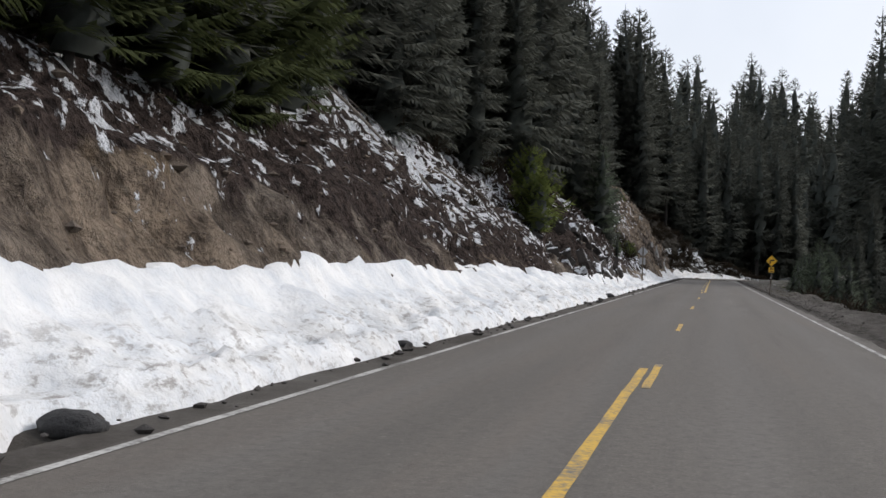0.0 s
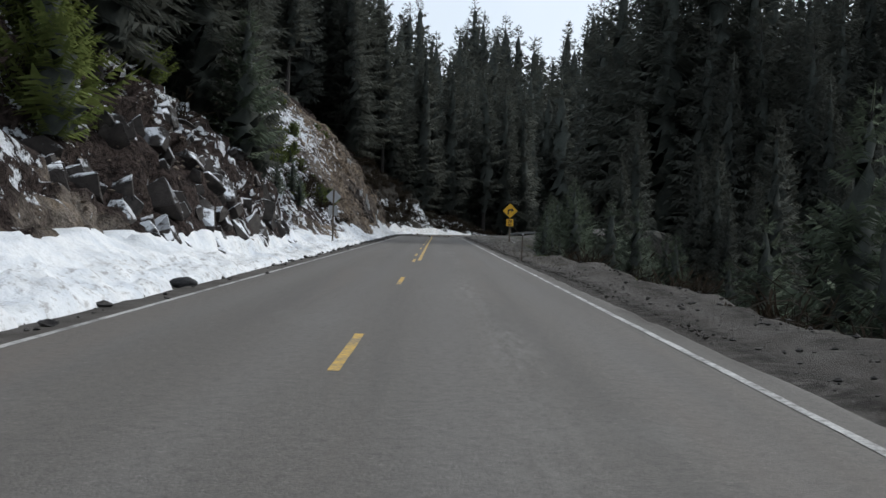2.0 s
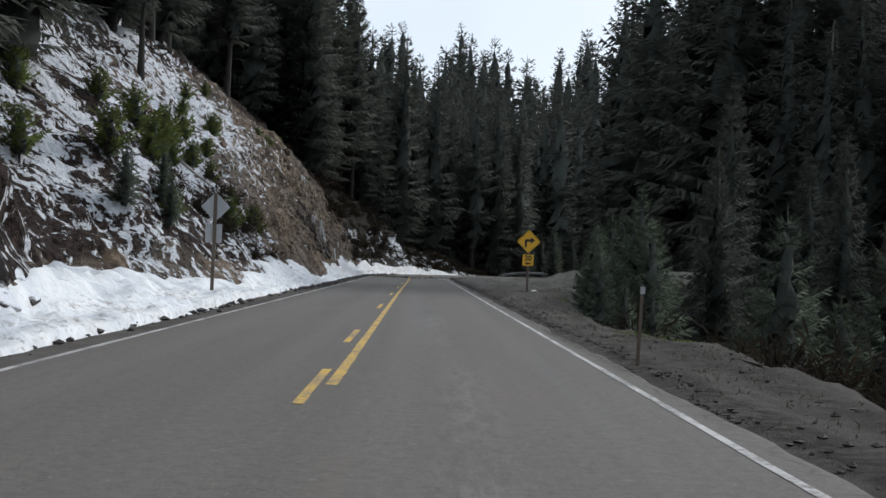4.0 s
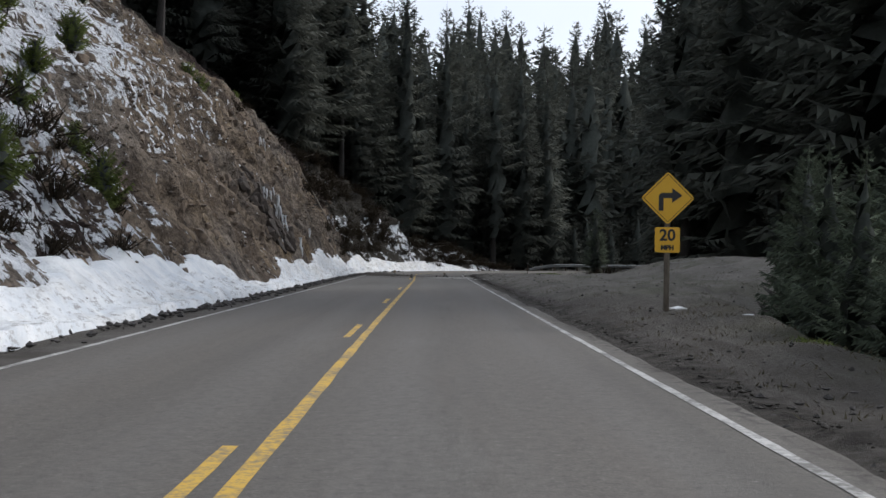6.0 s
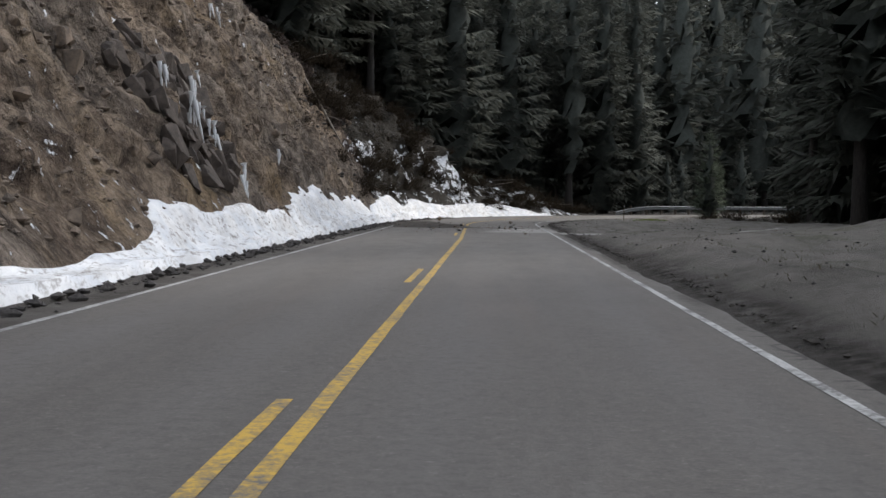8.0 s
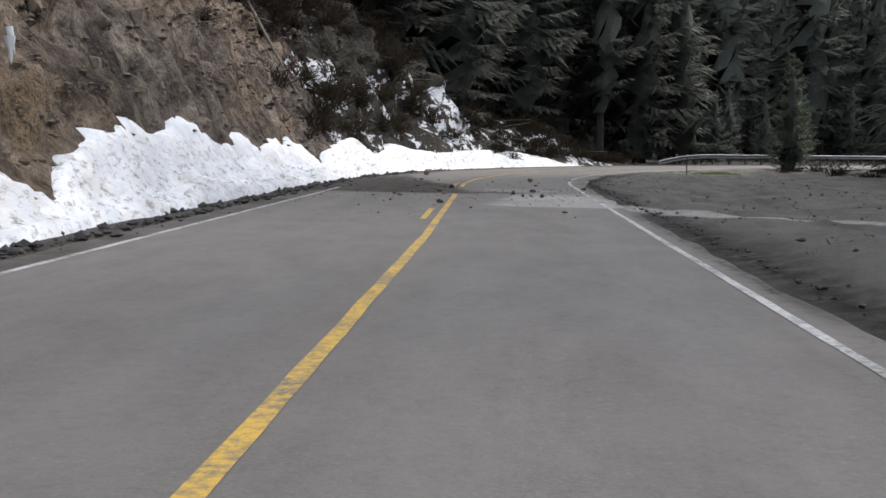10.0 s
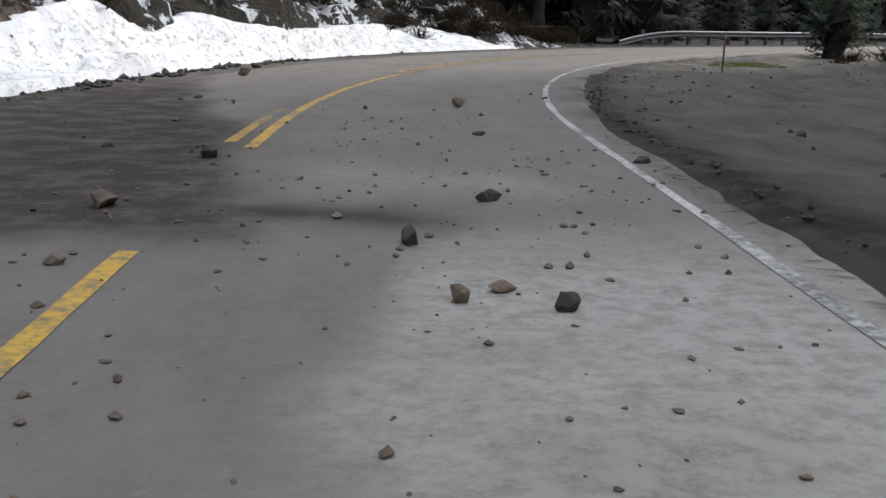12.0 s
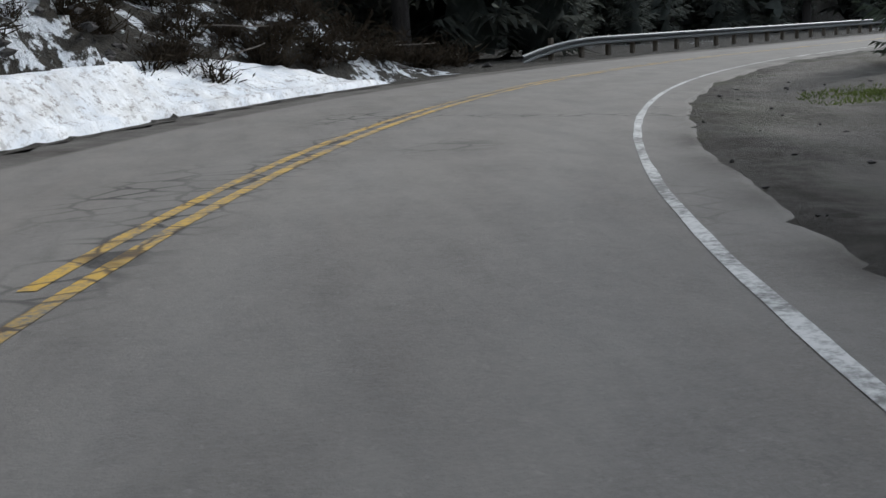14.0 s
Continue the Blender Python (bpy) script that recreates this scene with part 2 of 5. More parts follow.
ASPHALT = mat_asphalt()
WHITE = mat_paint("white_road_paint", (0.5, 0.49, 0.47), 0.7)
YELLOW = mat_paint("yellow_road_paint", (0.6, 0.37, 0.05), 0.35)
WORN = mat_paint("worn_yellow_road_paint", (0.45, 0.28, 0.05), 0.95)
BROKEN = mat_paint("cracked_yellow_road_paint", (0.5, 0.31, 0.05), 0.5, True)
SLOPE, GRAVEL, FLOOR, SNOW = mat_slope(), mat_gravel(), mat_forest_floor(), mat_snow()
ROCK = mat_rock("brown_rock", (0.06, 0.046, 0.036), (0.27, 0.2, 0.145))
DARKROCK = mat_rock("dark_rock", (0.02, 0.018, 0.017), (0.095, 0.086, 0.08), (0.05, 0.043, 0.04))
LEDGE = mat_rock("dark_rock_with_snow_on_ledges", (0.014, 0.012, 0.011), (0.06, 0.05, 0.044), (0.04, 0.031, 0.027), True)
# Brown rock with the shade of the ice-hung face put into its colour.
SHADEROCK = mat_rock("shaded_brown_rock", (0.028, 0.022, 0.019), (0.11, 0.088, 0.072), (0.06, 0.046, 0.038))
BOULDER = mat_rock("boulder_rock", (0.012, 0.012, 0.013), (0.055, 0.054, 0.055), (0.03, 0.03, 0.03))
CRUMB = mat_rock("dark_crumbs", (0.012, 0.011, 0.01), (0.05, 0.045, 0.04))
FIR = mat_needles("fir_needles", (0.088, 0.094, 0.08), (0.12, 0.127, 0.106), (0.104, 0.11, 0.097))
PINE = mat_needles("pine_needles", (0.1, 0.125, 0.09), (0.15, 0.18, 0.125), (0.125, 0.145, 0.115))
YOUNG = mat_needles("young_pine_needles", (0.11, 0.145, 0.04), (0.21, 0.24, 0.075), (0.14, 0.175, 0.06))
BRUSHY = mat_needles("bare_twigs", (0.02, 0.016, 0.012), (0.065, 0.05, 0.035), (0.035, 0.028, 0.02))
DULL = mat_needles("dull_pine_needles", (0.045, 0.058, 0.026), (0.09, 0.105, 0.04), (0.06, 0.07, 0.034))
STRAW = mat_needles("dry_straw", (0.09, 0.08, 0.055), (0.16, 0.145, 0.1), (0.12, 0.105, 0.075))
# Needle colour darkened for the shade deep inside the crowns.
INNER = mat_needles("shaded_inner_needles", (0.065, 0.072, 0.064), (0.09, 0.1, 0.088), (0.077, 0.085, 0.078))
BARK = mat_bark("fir_bark", (0.014, 0.012, 0.011), (0.05, 0.043, 0.038))
GREY = mat_metal("galvanised_steel", (0.19, 0.2, 0.205), 0.6, 0.3)
SIGNBACK = mat_metal("sign_back_aluminium", (0.42, 0.43, 0.44), 0.55, 0.5)
SIGNYELLOW = mat_plain("sign_yellow", (0.72, 0.4, 0.015), 0.45, 0.12)
SIGNBLACK = mat_plain("sign_black", (0.012, 0.012, 0.012), 0.5, 0.1)
POSTWOOD = mat_bark("weathered_wood", (0.07, 0.055, 0.04), (0.19, 0.16, 0.125))
ICE = mat_plain("icicle", (0.7, 0.72, 0.74), 0.25, 0.15)
DEAD = mat_bark("dead_wood", (0.12, 0.1, 0.085), (0.32, 0.28, 0.24))

# ------------------------------------------------------------------ helpers
rng = np.random.default_rng(7)
TABLE = rng.random((256, 256))


def vnoise(x, y, seed=0):
    """Smooth value noise, 0 to 1."""
    x, y = np.asarray(x, float) + 31.7 * seed, np.asarray(y, float) + 17.3 * seed
    xi, yi = np.floor(x).astype(int), np.floor(y).astype(int)
    fx, fy = x - xi, y - yi
    fx, fy = fx * fx * (3 - 2 * fx), fy * fy * (3 - 2 * fy)
    a, b = TABLE[xi % 256, yi % 256], TABLE[(xi + 1) % 256, yi % 256]
    c, d = TABLE[xi % 256, (yi + 1) % 256], TABLE[(xi + 1) % 256, (yi + 1) % 256]
    return (a * (1 - fx) + b * fx) * (1 - fy) + (c * (1 - fx) + d * fx) * fy


def fbm(x, y, seed=0, octaves=4):
    """Sum of noises, about -1 to 1."""
    out, amp = 0.0, 1.0
    for i in range(octaves):
        out = out + amp * (2 * vnoise(x * 2 ** i, y * 2 ** i, seed + i * 3) - 1)
        amp *= 0.5
    return out / 1.6


def ease(v, a, b):
    t = np.clip((np.asarray(v, float) - a) / (b - a), 0, 1)
    return t * t * (3 - 2 * t)


def mesh_of(name, verts, faces, mats, index=None, smooth=False, attrs=None):
    me = bpy.data.meshes.new(name)
    verts, faces = np.asarray(verts, np.float32), np.asarray(faces, np.int32)
    n, k = faces.shape
    me.vertices.add(len(verts))
    me.vertices.foreach_set("co", verts.ravel())
    me.loops.add(n * k)
    me.loops.foreach_set("vertex_index", faces.ravel())
    me.polygons.add(n)
    me.polygons.foreach_set("loop_start", np.arange(0, n * k, k, dtype=np.int32))
    for m in mats if isinstance(mats, (list, tuple)) else [mats]:
        me.materials.append(m)
    if index is not None:
        me.polygons.foreach_set("material_index", np.asarray(index, np.int32))
    me.polygons.foreach_set("use_smooth", np.full(n, smooth))
    for key, val in (attrs or {}).items():
        me.attributes.new(key, "FLOAT", "POINT").data.foreach_set("value", np.asarray(val, np.float32).ravel())
    me.update(calc_edges=True)
    return me


def bm_mesh(name, bm, mat, smooth=False):
    me = bpy.data.meshes.new(name)
    bmesh.ops.recalc_face_normals(bm, faces=bm.faces)
    bm.to_mesh(me)
    bm.free()
    me.materials.append(mat)
    if smooth:
        me.polygons.foreach_set("use_smooth", np.ones(len(me.polygons), bool))
    return me


def part(name, me, parent, label="", m=None):
    """Links a mesh as one object under a thing or a part."""
    ob = new(name, me)
    ob.parent = parent
    if m is not None:
        ob.matrix_basis = m
    return tagged(ob, label)


def grid_faces(nu, nv):
    i = np.arange(nu * nv).reshape(nu, nv)
    return np.stack([i[:-1, :-1], i[1:, :-1], i[1:, 1:], i[:-1, 1:]], -1).reshape(-1, 4)


def box_bm(size, at=(0, 0, 0), bevel=0.0):
    bm = bmesh.new()
    bmesh.ops.create_cube(bm, size=1, matrix=Matrix.Translation(at) @ Matrix.Diagonal((*size, 1)))
    if bevel:
        bmesh.ops.bevel(bm, geom=bm.edges[:], offset=bevel, segments=2, affect="EDGES")
    return bm


# ------------------------------------------------------------------ the lie of the land
BEND, START, TURNED = 55.15, 155.25, radians(50)
FINISH = START + BEND * TURNED


def road_xy(s, d):
    """Place of a point s along the road and d to the right of its middle: straight, a bend to the right, straight again."""
    s, d = np.broadcast_arrays(np.asarray(s, float), np.asarray(d, float))
    a = np.clip(s - START, 0, BEND * TURNED) / BEND
    on = np.maximum(s - FINISH, 0)
    x = np.where(s > START, BEND - (BEND - d) * np.cos(a) + on * math.sin(TURNED), d)
    y = np.where(s > START, START + (BEND - d) * np.sin(a) + on * math.cos(TURNED), s)
    return x, y


def road_sd(x, y):
    x, y = np.asarray(x, float), np.asarray(y, float)
    a = np.arctan2(y - START, BEND - x)
    px, py = x - BEND + BEND * math.cos(TURNED), y - START - BEND * math.sin(TURNED)
    along = px * math.sin(TURNED) + py * math.cos(TURNED)
    aside = px * math.cos(TURNED) - py * math.sin(TURNED)
    s = np.where(y > START, np.where(along > 0, FINISH + along, START + BEND * np.clip(a, 0, TURNED)), y)
    d = np.where(y > START, np.where(along > 0, aside, BEND - np.hypot(x - BEND, y - START)), x)
    return s, d


def foot(y):
    """Where the cut slope begins, left of the road."""
    y = np.asarray(y, float)
    f = -4.9 - 2.4 * ease(y, 72, 77) * (1 - ease(y, 84, 91))
    f = f + 0.5 * fbm(y / 6.0, y * 0, 5)
    dy = np.clip(y - START, 0, 27)
    f = f + dy * dy / (2 * BEND)
    return f - 0.7 * np.maximum(y - 181, 0)


def land(x, y):
    x, y = np.asarray(x, float), np.asarray(y, float)
    s, d = road_sd(x, y)
    # cut slope and the mountain above it
    u = np.maximum(foot(y) - x, 0)
    g = np.interp(y, [-60, 0, 18, 26, 50, 55, 72, 78, 88, 108, 118, 130, 145, 156, 168, 176, 190, 260], [1.5, 1.8, 1.7, 1.05, 1.0, 1.9, 1.9, 0.8, 0.9, 1.1, 1.45, 1.6, 1.7, 1.8, 1.7, 1.4, 1.0, 0.9])
    brk = np.interp(y, [-60, 0, 18, 26, 50, 55, 72, 78, 100, 112, 118, 140, 160, 172, 184, 260], [2.6, 2.8, 2.6, 2.4, 2.4, 3.0, 3.0, 1.0, 3.0, 6.2, 8.6, 9.5, 9.5, 7.0, 4.0, 2.0])
    up = np.minimum(u * g, brk)
    rest = np.maximum(u - brk / g, 0)
    hill = up + np.minimum(rest, 14) * 0.86 + np.minimum(np.maximum(rest - 14, 0), 90) * 0.6
    rough = 0.8 * fbm(x / 3.4, y / 2.8, 11, 3) + 0.5 * np.abs(fbm(x / 9 + 0.2 * y, y / 2.4, 23, 3)) - 0.15
    hill = hill + rough * np.clip(u / 2.2, 0, 1) * np.where(u > 25, 0.6, 1.0)
    # low bank outside the bend
    e = np.maximum(-d - 5.3 + 0.5 * fbm(s / 5, d * 0, 8), 0)
    bank = np.minimum(e, 3.5) * 0.62 + np.maximum(e - 3.5, 0) * 0.24 + 0.5 * fbm(x / 2.0, y / 2.0, 31, 4) * np.clip(e, 0, 1)
    on = ease(s, 142, 152) * (1 - ease(s, 189, 197))
    drop = -0.45 * np.maximum(-d - 8.2, 0) * ease(s, 190, 199)
    left = np.maximum(hill, bank * on + np.maximum(drop, -7))
    # flat gravel on the right, then down to the creek
    edge = np.interp(y, EDGE_Y, EDGE_X)
    lie = np.clip((d - 3.4) / 2.0, 0, 1)
    flat = lie * (0.24 * fbm(x / 3, y / 3, 41, 4) + 0.08 * fbm(x / 0.8, y / 0.8, 43, 3)) + 0.4 * ease(y, 90, 99) * ease(d, 3.6, 5.3) * (1 - ease(y, 128, 146))
    flat = flat + 1.0 * ease(x, 7.5, 13) * ease(y, 102, 118) * (1 - ease(y, 126, 150)) - 0.05 * lie + 0.12 * np.exp(-(((d - 5.2) / 0.9) ** 2)) * (1 - ease(y, 70, 84))
    down = np.maximum(-0.6 * np.maximum(x - edge + 0.5 * fbm(y / 3, x / 3, 47), 0), -5.0)
    right = flat + down
    near = np.where(d < 0, left, right)
    # the far slopes across the creek
    back = -7 + 0.3 * np.minimum(np.maximum(y - 236 + 6 * fbm(x / 30, y / 30, 51), 0), 190) + np.minimum(np.where(x > 45, 0.3 * (x - 45), 0.1 * (35 - x)), 60) * ease(y, 250, 400)
    side = -6 + 0.42 * np.minimum(np.maximum(x - 34 - 0.2 * np.maximum(y - 110, 0), 0), 150) * (1 - ease(y, 150, 190))
    far = np.maximum(back, side)
    h = np.where(np.abs(d) < 9, near, np.maximum(near, far))
    return np.where((d > -4.05) & (d < 3.75), np.minimum(h, -0.05), h)


EDGE_Y = [-60, 40, 72, 84, 92, 98, 104, 110, 116, 124, 400]
EDGE_X = [5.6, 5.7, 5.6, 5.6, 5.8, 6.5, 7.5, 10, 16, 21, 24]


def worley(x, y, seed):
    """A random value for the nearest cell point, and the distance to it."""
    xi, yi = np.floor(x).astype(int), np.floor(y).astype(int)
    best, val = np.full(np.shape(x), 9.0), np.zeros(np.shape(x))
    for a in (-1, 0, 1):
        for b in (-1, 0, 1):
            cx_, cy_ = (xi + a + 37 * seed) % 256, (yi + b + 91 * seed) % 256
            dd = np.hypot(xi + a + TABLE[cx_, cy_] - x, yi + b + TABLE[cy_, cx_] - y)
            val = np.where(dd < best, TABLE[(cx_ * 7 + cy_) % 256, (cy_ * 3 + cx_) % 256], val)
            best = np.minimum(best, dd)
    return val, best


def crags(x, y, z):
    """How far broken rock and clods stand out of the cut slope."""
    rocky = 0.4 + 1.1 * np.exp(-(((y - 61) / 9) ** 2)) + 0.7 * np.exp(-(((y - 134) / 7) ** 2)) + 0.25 * ease(y, 140, 150) + 0.6 * ease(y, 160, 167)
    v = (z - x) * 0.72
    w = y + 0.5 * fbm(v / 1.2, y / 1.2, 33, 3) + 0.45 * v
    big, bd = worley(v / 1.25, w / 1.0, 1)
    mid, md = worley(v / 0.55, w / 0.5, 2)
    clod = fbm(v / 0.7, y / 0.7, 35, 4)
    return rocky * (0.75 * (big - 0.5) - 0.35 * bd + 0.36 * (mid - 0.5) - 0.2 * md) + 0.22 * clod + 0.3 * fbm(v / 2.0, w / 1.4, 37, 3)


def spaced(stops):
    out = []
    for (a, step), (b, _) in zip(stops[:-1], stops[1:]):
        out.append(np.arange(a, b - step * 0.3, step))
    return np.concatenate(out + [[stops[-1][0]]])


gx = spaced([(-1600, 200), (-400, 40), (-120, 8), (-48, 2.0), (-26, 0.8), (-18, 0.34), (-13, 0.15), (-4, 0.3), (8, 0.8), (14, 1.5), (30, 4), (90, 15), (300, 100), (1600, 0)])
gy = spaced([(-600, 100), (-100, 20), (-20, 2), (-4, 0.25), (176, 0.4), (212, 1.5), (260, 6), (460, 40), (900, 200), (2600, 0)])
GX, GY = np.meshgrid(gx, gy, indexing="ij")
GZ = land(GX, GY)
S_, D_ = road_sd(GX, GY)
U_ = foot(GY) - GX
snow_cover = np.interp(GY, [-20, 8, 22, 30, 50, 58, 72, 80, 86, 104, 112, 122, 135, 150, 175, 230], [0.46, 0.48, 0.52, 0.52, 0.52, 0.5, 0.5, 0.5, 0.54, 0.56, 0.58, 0.47, 0.34, 0.26, 0.24, 0.45])
snow_cover = np.where(D_ > 0, 0.12, snow_cover) + 0.25 * fbm(GX / 5, GY / 5, 61) + 0.09 * ease(U_, 1.5, 5) - 0.2 * (1 - ease(U_, 0.8, 2.4)) * (GY < 60) - 0.16 * (1 - ease(U_, 2.0, 4.5)) * ease(GY, 106, 114) * (1 - ease(GY, 150, 160)) - 0.06 * ease(U_, 7, 11) * ease(GY, 108, 120) + 0.08 * ease(U_, 4, 6) * ease(GY, 108, 114) * (1 - ease(GY, 136, 142)) - 0.22 * ease(U_, 4, 6) * ease(GY, 142, 148) - 0.1 * (GY < 20) * ease(U_, 3, 5)
# Beyond litter: darker low slope, outcrop, hollow at y 134, end of cut.
litter = np.maximum(ease(U_, np.interp(GY, [24, 40, 76, 84], [1.2, 1.0, 1.5, 0.6]), np.interp(GY, [24, 40, 76, 84], [2.0, 2.6, 3.0, 1.6])) * (1 - ease(GY, 100, 110)), ease(U_, np.interp(GY, [84, 95, 150, 160], [5.5, 9, 9, 4]), np.interp(GY, [84, 95, 150, 160], [9, 12, 12, 7]))) * 0.8 + 0.85 * ease(GY, 157, 167) + 0.2 * np.exp(-(((GY - 134) / 3) ** 2))
litter = litter + (0.2 + 0.35 * ease(GY, 13, 18)) * (1 - ease(GY, 44, 50)) * ease(U_, 0.4, 1.0)
litter = litter + 0.85 * ease(GY, 49, 52) * (1 - ease(GY, 73, 76)) * (1 - ease(U_, 4.5, 6))
# Dark band at the asphalt lip: soil plus the drop's shadow, as colour.
lip = np.maximum(np.exp(-(((D_ - 3.9 - 0.35 * ease(S_, 150, 165) - 0.25 * fbm(S_ / 3, S_ * 0, 105)) / 0.3) ** 2)), 0.8 * np.exp(-(((D_ - 5.0 - 0.5 * fbm(S_ / 4, S_ * 0, 107)) / 0.3) ** 2)) * (1 - ease(GY, 84, 95)))
snow_cover = np.where((D_ < -5) & (D_ > -15) & (S_ > 162) & (S_ < 193) & (GZ < 4.5), 0.62 + 0.25 * fbm(GX / 2, GY / 2, 62), snow_cover)
green = ease(GX, 4.5, 8) * ease(GY, 60, 90) * (1 - 0.5 * ease(GY, 140, 160))
spill_line = np.interp(GX, [3.2, 4.3, 5.3, 9, 14], [145.4, 143.2, 142.2, 140.6, 139.5])
spill_wide = np.interp(GX, [3.2, 4.3, 5.3, 9, 14], [1.7, 1.5, 1.0, 0.7, 0.2])
dust_g = ease(spill_wide - np.abs(GY - spill_line + 0.5 * fbm(GX * 1.3, GY * 1.3, 3, 3)), 0, 0.5) * ease(GX, 2.6, 3.2) * (1 - ease(GX, 10, 15)) * np.clip(1.0 + 0.7 * fbm(GX / 0.9, GY / 0.9, 67), 0, 1)
F = grid_faces(len(gx), len(gy))
cx, cy, cd, cs, cu = (a.ravel()[F].mean(1) for a in (GX, GY, D_, S_, U_))
wob = 1.5 * fbm(cx / 3, cy / 3, 71)
kind = np.full(len(F), 2)
kind[(cd < -3.0) & (cu > -1.5) & (cu + wob < 13) & (cy < 215)] = 0
kind[(cd < -3.0) & (cs + wob > 164)] = 2
kind[(cd > -4.5) & (cd < 4.5) & (cs < 345)] = 1
edge_c = np.interp(cy, EDGE_Y, EDGE_X) + 0.7
kind[(cd >= 0) & (cx + 0.5 * wob < edge_c) & (cs < 290) & (cy < 215)] = 1
push = crags(GX, GY, GZ) * np.clip((U_ - 0.3) / 0.9, 0, 1) * (1 - ease(U_, 13, 18)) * (GY < 200) * (GY > -10)
VX, VZ = GX + 0.66 * push, GZ + 0.6 * push
dry = ease(GY, 96, 116) * ease(D_, 3.7, 4.8)
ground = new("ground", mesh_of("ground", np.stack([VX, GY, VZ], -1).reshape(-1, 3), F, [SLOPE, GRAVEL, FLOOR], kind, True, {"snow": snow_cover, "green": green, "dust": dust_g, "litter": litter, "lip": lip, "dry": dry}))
tagged(ground, "mountain ground with a steep brown cut slope patched with snow and grey gravel shoulders", "ground", kind="structure")

# road
rs = np.concatenate([np.arange(-120, 0, 6.0), np.arange(0, 140, 0.5), np.arange(140, 152, 0.14), np.arange(152, 184, 0.22), np.arange(184, 340, 0.8)])
rd = np.concatenate([[-4.05, -3.85], np.arange(-3.6, 3.4, 0.16), [3.44, 3.5, 3.58]])
RS, RD = np.meshgrid(rs, rd, indexing="ij")
RZ = np.where((RD < -4) | (RD > 3.55), -0.07, 0.0)
RD = RD + np.where((RD < -3.5) | (RD > 3.42), (0.07 * fbm(RS / 0.6, RD * 3, 81) + 0.06 * fbm(RS / 3.0, RD * 0, 83)) * np.sign(RD), 0) - 0.45 * (RD < -3.7) * ease(RS, 152, 172) + 0.28 * (RD > 3.42) * ease(RS, 150, 165)
RX, RY = road_xy(RS, RD)
bound = 0.75 - 0.2 * (RY - 150) + 0.5 * fbm(RX, RY / 2, 91, 3)
wet = ease(RY - 0.3 * fbm(RX * 1.5, RY, 92, 3), 148.9, 149.8) * (1 - ease(RY, 160, 168)) * ease(bound - RX, 0, 0.7)
streak = np.exp(-(((RY - 150.3 + 0.2 * RX + 0.2 * fbm(RX, RY, 96)) / 0.4) ** 2)) * ease(RX, -1.6, -0.8) * (1 - ease(RX, 1.2, 2.0))
verge = (RD < -3.42) * (0.65 + 0.4 * fbm(RS / 0.8, RD, 98)) + (RD > 3.3) * np.clip(0.2 + 0.9 * fbm(RS / 2.0, RD, 99), 0, 0.7)
wet = np.clip(np.maximum(np.maximum(wet, 0.95 * streak), verge), 0, 1)
spill_left = np.interp(RY, [143.8, 144.4, 147.8, 149.2, 150.6], [1.3, 0.8, 1.2, 1.3, 1.4]) + 0.35 * fbm(RX * 1.2, RY * 1.2, 93, 4)
dust = 0.95 * ease(RX - spill_left, -0.1, 0.3) * ease(RY + 0.12 * fbm(RX * 2, RY, 97, 3), 143.9, 144.1) * (1 - ease(RY + 0.5 * fbm(RX, RY, 94, 3), 148.2, 150.2)) * np.clip(0.9 + 0.5 * fbm(RX * 0.9, RY * 0.9, 95, 5), 0, 1)
pale = np.exp(-(((RY - 152.0 + 0.25 * RX) / 0.6) ** 2)) * ease(RX, 0.2, 1.0) * (1 - ease(RX, 2.0, 3.0))
dust = np.maximum(dust, 0.35 * pale)
tracks = np.maximum(np.exp(-(((np.abs(RD - 1.55) - 0.85) / 0.3) ** 2)), np.exp(-(((np.abs(RD + 1.65) - 0.85) / 0.3) ** 2)))
def blot(s0, d0, a, b):
    return np.exp(-(((RS - s0) / a) ** 2) - (((RD - d0) / b) ** 2))


cracked = blot(171.2, -1.1, 1.3, 0.3) + blot(178.3, -1.2, 1.1, 0.4) + 0.7 * blot(168.0, -2.4, 1.6, 0.25) + 0.6 * blot(174, 1.2, 0.6, 0.5)
cracked = cracked + np.exp(-(((RD + 0.25) / 0.3) ** 2)) * ease(RS, 165, 169) * (1 - ease(RS, 180, 184))
cracked = cracked + 0.9 * np.exp(-(((RS - 178.9 + 0.356 * (RD + 1.6) + 0.3 * fbm(RD / 0.8, RS * 0, 99)) / 0.2) ** 2)) * ease(RD, -1.8, -1.4)
cracked = np.clip(cracked + 0.8 * np.exp(-(((RD - 3.42 - 0.12 * fbm(RS / 2, RS * 0, 103)) / 0.07) ** 2)) * ease(RS, 40, 60), 0, 1)
salt = np.exp(-(((RD - 1.25 - 0.25 * fbm(RS / 7, RS * 0, 171)) / 0.28) ** 2)) * np.clip(0.35 + 1.1 * fbm(RS / 6, RD * 0.5, 173), 0, 1) * ease(RS, 20, 34) * (1 - ease(RS, 120, 140))
road = new("road", mesh_of("road", np.stack([RX, RY, RZ], -1).reshape(-1, 3), grid_faces(len(rs), len(rd)), ASPHALT, None, True, {"wet": wet, "dust": dust, "tracks": tracks, "salt": salt, "worn": ease(RS, 100, 140), "cracked": cracked}))
tagged(road, "two-lane worn grey asphalt mountain road bending right", "road", kind="structure")


